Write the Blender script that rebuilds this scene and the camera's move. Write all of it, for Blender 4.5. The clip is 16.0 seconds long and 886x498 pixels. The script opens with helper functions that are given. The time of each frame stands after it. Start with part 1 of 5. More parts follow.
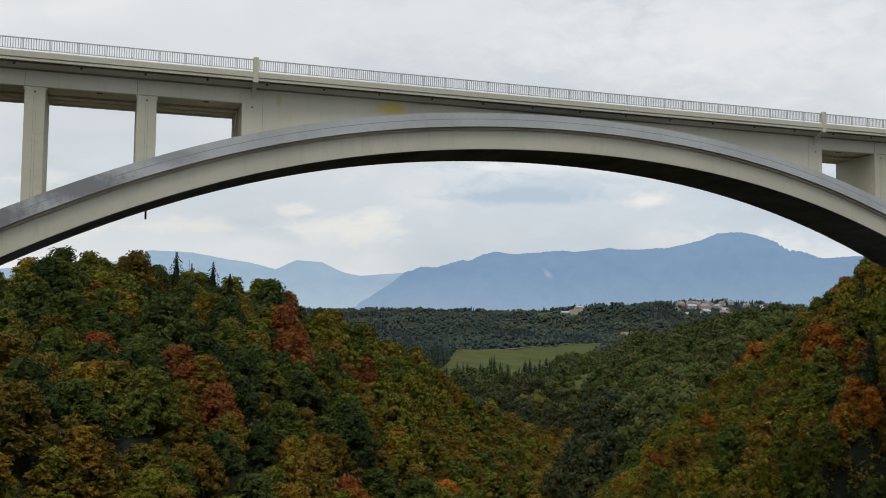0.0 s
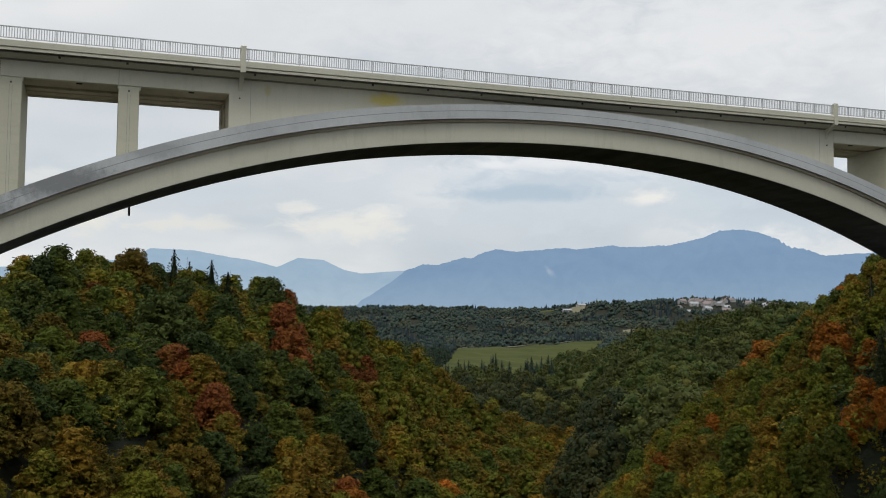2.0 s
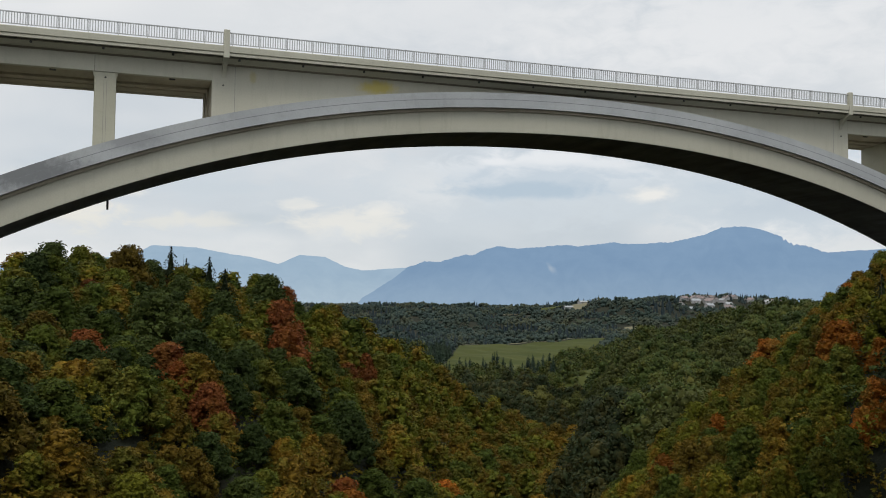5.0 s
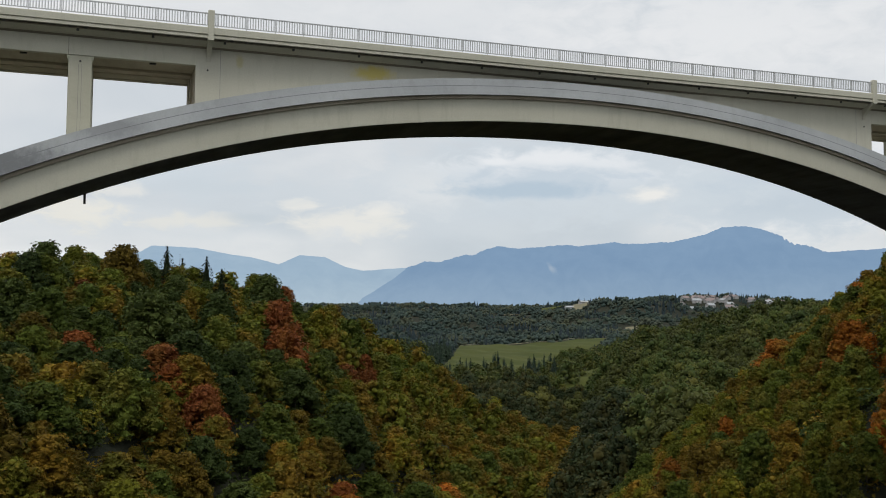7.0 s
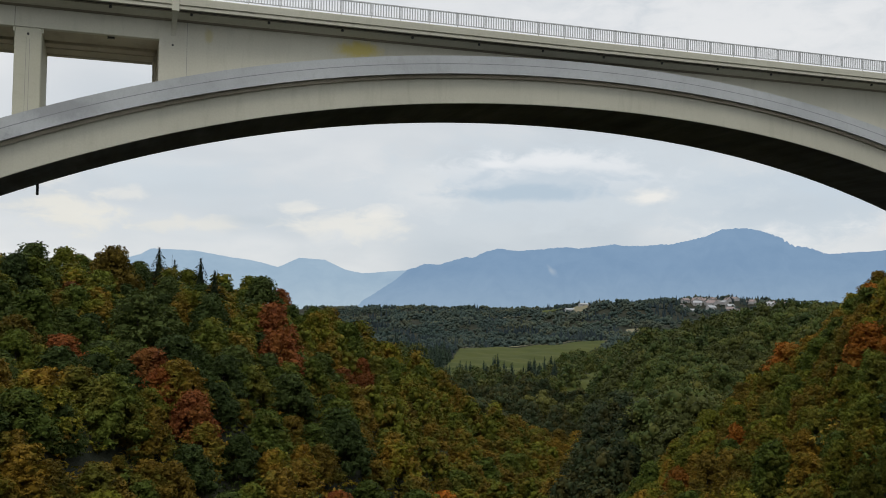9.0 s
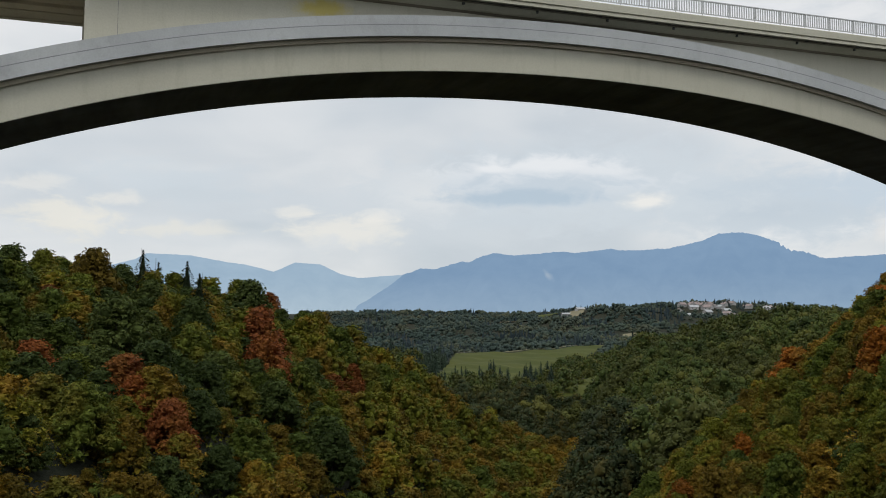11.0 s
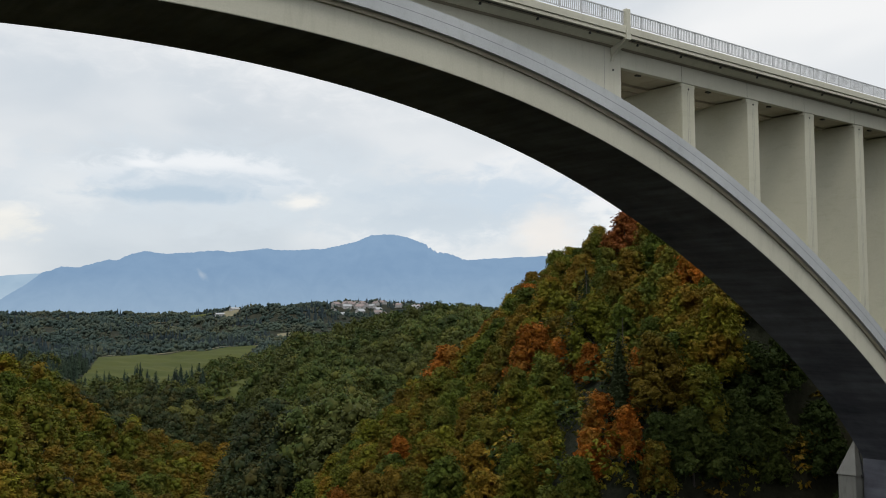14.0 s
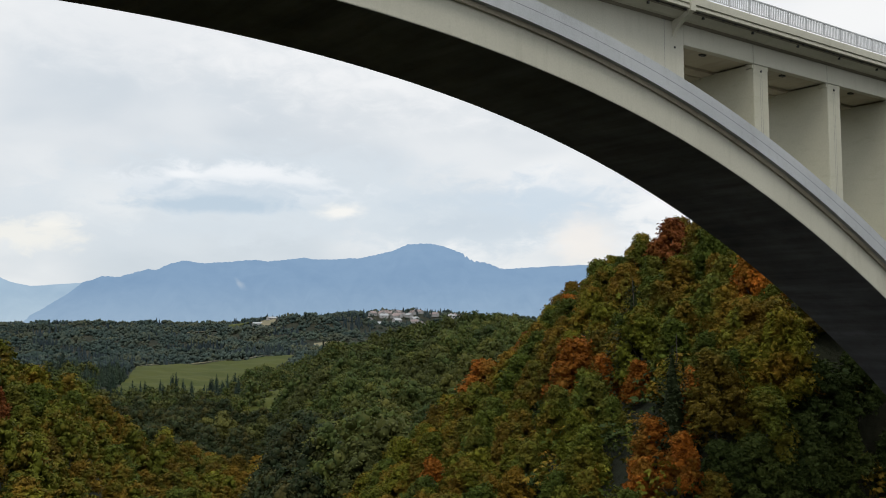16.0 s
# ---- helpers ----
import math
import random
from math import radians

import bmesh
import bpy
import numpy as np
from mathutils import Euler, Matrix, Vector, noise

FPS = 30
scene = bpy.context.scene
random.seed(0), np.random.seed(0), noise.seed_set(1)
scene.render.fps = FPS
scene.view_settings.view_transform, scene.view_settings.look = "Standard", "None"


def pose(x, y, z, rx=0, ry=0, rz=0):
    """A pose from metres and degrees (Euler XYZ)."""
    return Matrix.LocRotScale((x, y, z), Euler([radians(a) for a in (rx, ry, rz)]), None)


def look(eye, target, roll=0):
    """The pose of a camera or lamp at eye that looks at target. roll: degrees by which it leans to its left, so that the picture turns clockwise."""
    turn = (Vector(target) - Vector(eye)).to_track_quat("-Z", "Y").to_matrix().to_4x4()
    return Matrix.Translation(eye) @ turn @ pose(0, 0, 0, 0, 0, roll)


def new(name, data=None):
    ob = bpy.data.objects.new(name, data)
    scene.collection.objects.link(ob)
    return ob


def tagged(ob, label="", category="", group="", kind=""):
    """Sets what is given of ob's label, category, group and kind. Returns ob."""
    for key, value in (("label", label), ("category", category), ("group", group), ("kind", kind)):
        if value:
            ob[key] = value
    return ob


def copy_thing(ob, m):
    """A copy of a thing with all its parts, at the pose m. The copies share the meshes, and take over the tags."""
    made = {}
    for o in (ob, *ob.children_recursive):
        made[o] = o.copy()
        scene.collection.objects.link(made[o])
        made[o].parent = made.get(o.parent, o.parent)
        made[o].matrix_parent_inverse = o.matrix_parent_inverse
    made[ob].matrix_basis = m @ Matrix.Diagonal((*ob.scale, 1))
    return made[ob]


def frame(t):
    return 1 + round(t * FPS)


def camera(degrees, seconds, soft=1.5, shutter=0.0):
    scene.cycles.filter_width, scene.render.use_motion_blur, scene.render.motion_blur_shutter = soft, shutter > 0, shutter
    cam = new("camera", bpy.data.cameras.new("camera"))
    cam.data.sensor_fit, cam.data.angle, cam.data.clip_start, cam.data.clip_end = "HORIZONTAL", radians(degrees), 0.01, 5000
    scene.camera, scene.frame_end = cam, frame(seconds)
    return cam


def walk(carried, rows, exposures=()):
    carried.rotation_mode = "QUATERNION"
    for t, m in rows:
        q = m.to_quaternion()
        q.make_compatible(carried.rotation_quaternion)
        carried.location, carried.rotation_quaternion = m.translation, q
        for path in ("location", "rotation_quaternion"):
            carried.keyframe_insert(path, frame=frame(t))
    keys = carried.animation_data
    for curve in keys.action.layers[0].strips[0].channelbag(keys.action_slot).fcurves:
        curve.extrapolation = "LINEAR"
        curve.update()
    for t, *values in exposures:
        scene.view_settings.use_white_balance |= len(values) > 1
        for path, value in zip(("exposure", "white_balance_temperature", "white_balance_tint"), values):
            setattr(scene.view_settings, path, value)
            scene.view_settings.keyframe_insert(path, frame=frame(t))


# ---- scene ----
# ---------------------------------------------------------------- camera
cam = camera(48.88, 16.0, soft=1.0)


def row(t, x, y, z, az, pitch, lean):
    """The eye, the bearing from +y towards +x, the tilt upwards and the lean, in degrees."""
    a, p = radians(az), radians(pitch)
    ahead = Vector((math.sin(a) * math.cos(p), math.cos(a) * math.cos(p), math.sin(p)))
    eye = Vector((x, y, z))
    return t, look(eye, eye + 100 * ahead, -lean)


PATH = [row(*r) for r in (
    (0.0, -40.65, -82.45, -17.80, 19.22, 3.94, -0.58),
    (0.5, -40.23, -81.47, -17.71, 19.19, 3.89, -0.56),
    (1.0, -39.85, -80.59, -17.65, 19.17, 3.85, -0.55),
    (1.5, -39.46, -79.91, -17.62, 19.15, 3.83, -0.53),
    (2.0, -39.05, -79.19, -17.57, 19.12, 3.80, -0.53),
    (2.5, -38.71, -78.61, -17.56, 19.10, 3.76, -0.53),
    (3.0, -38.36, -78.11, -17.54, 19.07, 3.72, -0.53),
    (3.5, -38.05, -77.48, -17.50, 19.07, 3.69, -0.54),
    (4.0, -37.76, -76.89, -17.46, 19.05, 3.64, -0.55),
    (6.5, -36.08, -71.97, -17.34, 19.01, 3.61, -0.48),
    (7.0, -35.56, -70.56, -17.33, 19.01, 3.63, -0.46),
    (7.5, -34.97, -69.04, -17.29, 19.01, 3.66, -0.45),
    (8.0, -34.29, -67.42, -17.27, 19.00, 3.69, -0.46),
    (8.5, -33.55, -65.59, -17.28, 19.01, 3.74, -0.43),
    (9.0, -32.73, -63.78, -17.33, 19.01, 3.78, -0.39),
    (11.5, -27.69, -52.75, -17.58, 19.45, 4.18, -0.28),
    (12.0, -26.77, -50.33, -17.63, 22.30, 4.18, -0.19),
    (12.5, -25.61, -48.37, -17.62, 29.50, 4.12, -0.03),
    (13.0, -24.47, -46.83, -17.55, 36.97, 4.08, 0.20),
    (13.5, -23.39, -45.50, -17.50, 39.22, 4.02, 0.29),
    (14.0, -22.40, -44.24, -17.50, 39.29, 4.06, 0.25),
    (14.5, -21.30, -42.84, -17.46, 39.26, 4.16, 0.20),
    (15.0, -19.72, -40.93, -17.43, 39.22, 4.30, 0.21),
    (15.5, -17.89, -38.88, -17.28, 39.14, 4.48, 0.19),
    (16.0, -16.14, -36.97, -16.85, 37.13, 4.60, 0.21),
)]
EXPOSURES = ((0.0, -0.07), (11.0, -0.07), (13.5, 0.02), (15.0, 0.08), (16.0, 0.08))
walk(cam, PATH, EXPOSURES)

# ---------------------------------------------------------------- sky and sun
SUN_AZ, SUN_EL = 215.0, 56.0


def bearing(az, el, d=1.0):
    a, e = radians(az), radians(el)
    return Vector((math.sin(a) * math.cos(e), math.cos(a) * math.cos(e), math.sin(e))) * d


def make_world():
    world = bpy.data.worlds.new("overcast_sky")
    scene.world = world
    world.use_nodes = True
    nt = world.node_tree
    nt.nodes.clear()
    n, ln = nt.nodes.new, nt.links.new
    out, bg = n("ShaderNodeOutputWorld"), n("ShaderNodeBackground")
    ln(bg.outputs[0], out.inputs[0])
    tc = n("ShaderNodeTexCoord")
    sky = n("ShaderNodeTexSky")
    sky.sky_type, sky.sun_disc = "NISHITA", False
    sky.sun_elevation, sky.sun_rotation = radians(SUN_EL), radians(SUN_AZ)
    dim = n("ShaderNodeVectorMath")
    dim.operation = "SCALE"
    dim.inputs["Scale"].default_value = 0.1
    ln(sky.outputs[0], dim.inputs[0])
    # the cloud deck, seen in perspective
    sep = n("ShaderNodeSeparateXYZ")
    ln(tc.outputs["Generated"], sep.inputs[0])
    lift = n("ShaderNodeMath")
    lift.operation = "MAXIMUM"
    lift.inputs[1].default_value = 0.0
    ln(sep.outputs[2], lift.inputs[0])
    add = n("ShaderNodeMath")
    add.inputs[1].default_value = 0.30
    ln(lift.outputs[0], add.inputs[0])
    div = n("ShaderNodeVectorMath")
    div.operation = "DIVIDE"
    comb = n("ShaderNodeCombineXYZ")
    for i in range(3):
        ln(add.outputs[0], comb.inputs[i])
    ln(tc.outputs["Generated"], div.inputs[0])
    ln(comb.outputs[0], div.inputs[1])

    def cloud(scale, detail, rough, offset, twist):
        shift = n("ShaderNodeVectorMath")
        shift.inputs[1].default_value = offset
        ln(div.outputs[0], shift.inputs[0])
        tex = n("ShaderNodeTexNoise")
        tex.inputs["Scale"].default_value = scale
        tex.inputs["Detail"].default_value = detail
        tex.inputs["Roughness"].default_value = rough
        tex.inputs["Distortion"].default_value = twist
        ln(shift.outputs[0], tex.inputs["Vector"])
        return tex

    def ramp(stops, src):
        r = n("ShaderNodeValToRGB")
        r.color_ramp.interpolation = "EASE"
        e = r.color_ramp.elements
        while len(e) < len(stops):
            e.new(0.5)
        for el, (p, c) in zip(e, stops):
            el.position, el.color = p, (*c, 1)
        ln(src, r.inputs[0])
        return r

    def mix(kind, fac, a, b):
        m = n("ShaderNodeMix")
        m.data_type, m.blend_type = "RGBA", kind
        if isinstance(fac, float):
            m.inputs[0].default_value = fac
        else:
            ln(fac, m.inputs[0])
        for sock, v in ((6, a), (7, b)):
            if isinstance(v, tuple):
                m.inputs[sock].default_value = (*v, 1)
            else:
                ln(v, m.inputs[sock])
        return m.outputs[2]

    broad = cloud(1.3, 3.0, 0.42, (3.1, 0.4, 0.0), 0.4)
    fine = cloud(2.6, 4.0, 0.45, (0.7, 5.2, 0.0), 0.4)
    deck = ramp(((0.34, (0.64, 0.69, 0.735)), (0.50, (0.76, 0.785, 0.805)), (0.64, (0.885, 0.89, 0.89))), broad.outputs[0])
    wisps = ramp(((0.36, (0.93, 0.945, 0.96)), (0.64, (1.04, 1.035, 1.03))), fine.outputs[0])
    col = mix("MULTIPLY", 1.0, deck.outputs[0], wisps.outputs[0])

    edge = n("ShaderNodeTexNoise")
    edge.inputs["Scale"].default_value = 26.0
    edge.inputs["Detail"].default_value = 6.0
    edge.inputs["Roughness"].default_value = 0.66
    flatten = n("ShaderNodeMapping")
    flatten.inputs["Scale"].default_value = (1, 1, 2.2)
    ln(tc.outputs["Generated"], flatten.inputs["Vector"])
    ln(flatten.outputs[0], edge.inputs["Vector"])

    puff = n("ShaderNodeTexNoise")
    puff.inputs["Scale"].default_value = 30.0
    puff.inputs["Detail"].default_value = 8.0
    puff.inputs["Roughness"].default_value = 0.58
    puff.inputs["Distortion"].default_value = 0.5
    ln(flatten.outputs[0], puff.inputs["Vector"])

    def patch(az, el, wide, tall, colour, amount, start=0.35, stop=1.25, ragged=1.7):
        """A soft-edged bank of cloud, broken up by the fine noise."""
        nonlocal col
        centre = bearing(az, el)
        sub = n("ShaderNodeVectorMath")
        sub.operation = "SUBTRACT"
        sub.inputs[1].default_value = centre
        ln(tc.outputs["Generated"], sub.inputs[0])
        rot = n("ShaderNodeVectorRotate")
        rot.rotation_type = "Z_AXIS"
        rot.inputs["Angle"].default_value = radians(az)
        ln(sub.outputs[0], rot.inputs["Vector"])
        sc = n("ShaderNodeVectorMath")
        sc.operation = "DIVIDE"
        sc.inputs[1].default_value = (math.radians(wide), 10.0, math.radians(tall))
        ln(rot.outputs[0], sc.inputs[0])
        wob = n("ShaderNodeVectorMath")
        wob.operation = "MULTIPLY_ADD"
        wob.inputs[1].default_value = (0.6, 0.6, 0.6)
        ln(edge.outputs["Color"], wob.inputs[0])
        ln(sc.outputs[0], wob.inputs[2])
        off = n("ShaderNodeVectorMath")
        off.operation = "SUBTRACT"
        off.inputs[1].default_value = (0.3, 0.3, 0.3)
        ln(wob.outputs[0], off.inputs[0])
        flat = n("ShaderNodeVectorMath")
        flat.operation = "MULTIPLY"
        flat.inputs[1].default_value = (1, 0, 1)
        ln(off.outputs[0], flat.inputs[0])
        ln_ = n("ShaderNodeVectorMath")
        ln_.operation = "LENGTH"
        ln(flat.outputs[0], ln_.inputs[0])
        rag = n("ShaderNodeMath")
        rag.operation = "MULTIPLY_ADD"
        rag.inputs[1].default_value = ragged
        ln(puff.outputs[0], rag.inputs[0])
        ln(ln_.outputs["Value"], rag.inputs[2])
        even = n("ShaderNodeMath")
        even.operation = "SUBTRACT"
        even.inputs[1].default_value = ragged / 2
        ln(rag.outputs[0], even.inputs[0])
        front = n("ShaderNodeVectorMath")
        front.operation = "DOT_PRODUCT"
        front.inputs[1].default_value = centre
        ln(tc.outputs["Generated"], front.inputs[0])
        ahead = n("ShaderNodeMath")
        ahead.operation = "GREATER_THAN"
        ahead.inputs[1].default_value = 0.0
        ln(front.outputs["Value"], ahead.inputs[0])
        mr = n("ShaderNodeMapRange")
        mr.interpolation_type = "SMOOTHSTEP"
        mr.inputs["From Min"].default_value = stop
        mr.inputs["From Max"].default_value = start
        mr.inputs["To Max"].default_value = amount
        ln(even.outputs[0], mr.inputs["Value"])
        both = n("ShaderNodeMath")
        both.operation = "MULTIPLY"
        ln(mr.outputs[0], both.inputs[0])
        ln(ahead.outputs[0], both.inputs[1])
        col = mix("MIX", both.outputs[0], col, colour)

    patch(3.0, 7.6, 7.0, 1.5, (0.66, 0.735, 0.795), 0.6, 0.1)
    patch(14.0, 6.6, 6.0, 1.2, (0.70, 0.75, 0.79), 0.5, 0.1)
    patch(39.0, 6.3, 9.0, 2.2, (0.60, 0.675, 0.745), 0.9, 0.5, 1.2, 1.2)
    patch(35.5, 7.3, 5.0, 0.9, (0.58, 0.665, 0.745), 0.7, 0.4, 1.15, 1.2)
    patch(38.0, 6.0, 5.0, 0.9, (0.54, 0.62, 0.70), 0.6, 0.1)
    patch(20.0, 6.2, 26.0, 2.6, (0.66, 0.715, 0.765), 0.55, 0.1, 1.3)
    patch(27.0, 7.8, 11.0, 2.7, (0.675, 0.735, 0.785), 0.85, 0.5, 1.25, 1.4)
    patch(43.5, 7.4, 5.0, 1.7, (0.60, 0.69, 0.78), 0.7, 0.2)
    patch(18.6, 7.2, 3.0, 1.6, (0.83, 0.845, 0.85), 0.6, 0.2)
    patch(25.2, 8.0, 6.9, 1.55, (0.82, 0.85, 0.88), 0.85, 0.6, 1.1, 1.5)
    patch(24.8, 7.55, 6.7, 1.2, (0.59, 0.67, 0.745), 0.85, 0.35, 1.15, 1.7)
    patch(24.0, 7.05, 5.8, 0.65, (0.49, 0.595, 0.695), 0.85, 0.3, 1.1, 1.1)
    patch(25.6, 8.95, 3.4, 0.5, (0.92, 0.93, 0.94), 0.6, 0.2, 1.2, 2.2)
    patch(22.3, 8.75, 1.4, 0.30, (0.90, 0.915, 0.93), 0.8, 0.3, 1.15, 1.1)
    patch(29.0, 8.6, 2.2, 0.30, (0.84, 0.865, 0.89), 0.7, 0.3, 1.15, 1.1)
    patch(23.0, 5.7, 5.5, 0.5, (0.64, 0.70, 0.755), 0.5, 0.1, 1.2, 0.9)
    patch(31.0, 6.8, 1.7, 0.55, (0.93, 0.91, 0.865), 0.9, 0.2, 1.15, 1.7)
    patch(45.2, 5.0, 2.2, 1.7, (0.90, 0.85, 0.80), 0.8, 0.2)
    patch(-2.0, 5.4, 3.0, 1.1, (0.92, 0.88, 0.78), 0.7, 0.2, 1.25, 2.8)
    patch(4.5, 5.0, 3.4, 0.6, (0.88, 0.85, 0.77), 0.6, 0.2, 1.25, 2.8)
    patch(13.2, 5.1, 3.6, 1.0, (0.90, 0.875, 0.81), 0.75, 0.2, 1.25, 2.8)
    patch(1.0, 6.6, 1.6, 0.5, (0.95, 0.91, 0.83), 0.5, 0.2, 1.2, 2.4)
    patch(-3.4, 7.2, 2.0, 0.6, (0.93, 0.90, 0.84), 0.5, 0.2, 1.2, 2.4)
    patch(10.4, 6.1, 1.5, 0.4, (0.93, 0.90, 0.83), 0.5, 0.2, 1.2, 2.4)
    patch(15.4, 6.0, 1.3, 0.45, (0.93, 0.905, 0.85), 0.5, 0.2, 1.2, 2.4)
    patch(5.5, 7.0, 3.4, 0.5, (0.64, 0.70, 0.75), 0.6, 0.2, 1.2, 1.6)
    patch(8.0, 5.3, 1.6, 0.35, (0.60, 0.66, 0.71), 0.7, 0.2)
    patch(36.0, 16.0, 12.0, 4.0, (0.93, 0.93, 0.93), 0.7, 0.1)
    patch(20.0, 17.0, 12.0, 3.0, (0.90, 0.905, 0.91), 0.5, 0.1)
    # an overcast sky is brighter overhead than at the horizon
    high = n("ShaderNodeMapRange")
    high.interpolation_type = "SMOOTHSTEP"
    high.inputs["From Min"].default_value = 0.34
    high.inputs["From Max"].default_value = 0.95
    high.inputs["To Min"].default_value = 1.0
    high.inputs["To Max"].default_value = 2.1
    ln(sep.outputs[2], high.inputs["Value"])
    up = n("ShaderNodeVectorMath")
    up.operation = "SCALE"
    ln(col, up.inputs[0])
    ln(high.outputs[0], up.inputs["Scale"])
    veil = mix("MIX", 0.93, dim.outputs[0], up.outputs[0])
    ln(veil, bg.inputs[0])
    bg.inputs[1].default_value = 1.0


make_world()
sun = new("sun", bpy.data.lights.new("sun", "SUN"))
sun.data.energy, sun.data.angle, sun.data.color = 0.9, radians(16), (1.0, 0.95, 0.86)
sun.matrix_world = look(bearing(SUN_AZ, SUN_EL, 50), (0, 0, 0))


# ---------------------------------------------------------------- materials
def material(name):
    m = bpy.data.materials.new(name)
    m.use_nodes = True
    nt = m.node_tree
    return m, nt, nt.nodes.new, nt.links.new, nt.nodes["Principled BSDF"]


def noise_tex(n, ln, vec, scale, detail=4.0, rough=0.55, dist=0.0):
    t = n("ShaderNodeTexNoise")
    t.inputs["Scale"].default_value = scale
    t.inputs["Detail"].default_value = detail
    t.inputs["Roughness"].default_value = rough
    t.inputs["Distortion"].default_value = dist
    ln(vec, t.inputs["Vector"])
    return t


def mapped(n, ln, scale, src=None):
    if src is None:
        src = n("ShaderNodeTexCoord").outputs["Object"]
    mp = n("ShaderNodeMapping")
    mp.inputs["Scale"].default_value = scale
    ln(src, mp.inputs["Vector"])
    return mp.outputs[0]


def ramp_node(n, ln, src, stops):
    r = n("ShaderNodeValToRGB")
    e = r.color_ramp.elements
    while len(e) < len(stops):
        e.new(0.5)
    for el, (p, c) in zip(e, stops):
        el.position, el.color = p, (*c, 1)
    ln(src, r.inputs[0])
    return r.outputs[0]


def blend(n, ln, kind, fac, a, b):
    m = n("ShaderNodeMix")
    m.data_type, m.blend_type = "RGBA", kind
    if isinstance(fac, (float, int)):
        m.inputs[0].default_value = fac
    else:
        ln(fac, m.inputs[0])
    for sock, v in ((6, a), (7, b)):
        if isinstance(v, tuple):
            m.inputs[sock].default_value = (*v, 1)
        else:
            ln(v, m.inputs[sock])
    return m.outputs[2]


def bump(n, ln, p, src, strength, dist=0.05):
    b = n("ShaderNodeBump")
    b.inputs["Strength"].default_value = strength
    b.inputs["Distance"].default_value = dist
    ln(src, b.inputs["Height"])
    ln(b.outputs[0], p.inputs["Normal"])


def concrete(name, light, dark, streak=(0.5, 0.5, 0.08), boards=None, stains=(), rough=0.8, grime=0.6):
    """Painted or bare concrete: broad tone, runs of dirt along the short scale axis, fine pores."""
    m, nt, n, ln, p = material(name)
    co = n("ShaderNodeTexCoord").outputs["Object"]
    broad = noise_tex(n, ln, mapped(n, ln, (0.12, 0.12, 0.12), co), 1.0, 5.0, 0.6)
    runs = noise_tex(n, ln, mapped(n, ln, streak, co), 3.0, 5.0, 0.65, 0.2)
    fine = noise_tex(n, ln, co, 9.0, 6.0, 0.6)
    patchy = noise_tex(n, ln, co, 1.7, 6.0, 0.7)
    col = ramp_node(n, ln, broad.outputs[0], ((0.3, dark), (0.62, light)))
    dirt = ramp_node(n, ln, runs.outputs[0], ((0.52, (1, 1, 1)), (0.74, (0.66, 0.65, 0.60))))
    col = blend(n, ln, "MULTIPLY", grime, col, dirt)
    spot = ramp_node(n, ln, fine.outputs[0], ((0.35, (0.86, 0.86, 0.85)), (0.6, (1.04, 1.04, 1.04))))
    col = blend(n, ln, "MULTIPLY", 0.35, col, spot)
    height = fine.outputs[0]
    if boards:
        w = noise_tex(n, ln, mapped(n, ln, boards, co), 1.0, 3.0, 0.6)
        tone = ramp_node(n, ln, w.outputs[0], ((0.3, (0.55, 0.54, 0.52)), (0.7, (1.25, 1.22, 1.18))))
        col = blend(n, ln, "MULTIPLY", 0.8, col, tone)
        height = w.outputs[0]
    for (sx, sz, rx, rz, tint, amount) in stains:
        sub = n("ShaderNodeVectorMath")
        sub.operation = "SUBTRACT"
        sub.inputs[1].default_value = (sx, 0, sz)
        ln(co, sub.inputs[0])
        dv = n("ShaderNodeVectorMath")
        dv.operation = "MULTIPLY"
        dv.inputs[1].default_value = (1 / rx, 0, 1 / rz)
        ln(sub.outputs[0], dv.inputs[0])
        le = n("ShaderNodeVectorMath")
        le.operation = "LENGTH"
        ln(dv.outputs[0], le.inputs[0])
        ad = n("ShaderNodeMath")
        ad.operation = "MULTIPLY_ADD"
        ad.inputs[1].default_value = 0.9
        ln(runs.outputs[0], ad.inputs[0])
        ln(le.outputs["Value"], ad.inputs[2])
        mottle = n("ShaderNodeMath")
        mottle.operation = "MULTIPLY_ADD"
        mottle.inputs[1].default_value = 1.1
        ln(patchy.outputs[0], mottle.inputs[0])
        ln(ad.outputs[0], mottle.inputs[2])
        mr = n("ShaderNodeMapRange")
        mr.interpolation_type = "SMOOTHSTEP"
        mr.inputs["From Min"].default_value = 2.1
        mr.inputs["From Max"].default_value = 1.25
        mr.inputs["To Max"].default_value = amount
        ln(mottle.outputs[0], mr.inputs["Value"])
        col = blend(n, ln, "MIX", mr.outputs[0], col, tint)
    ln(col, p.inputs["Base Color"])
    p.inputs["Roughness"].default_value = rough
    p.inputs["Specular IOR Level"].default_value = 0.3
    bump(n, ln, p, height, 0.25, 0.03)
    return m


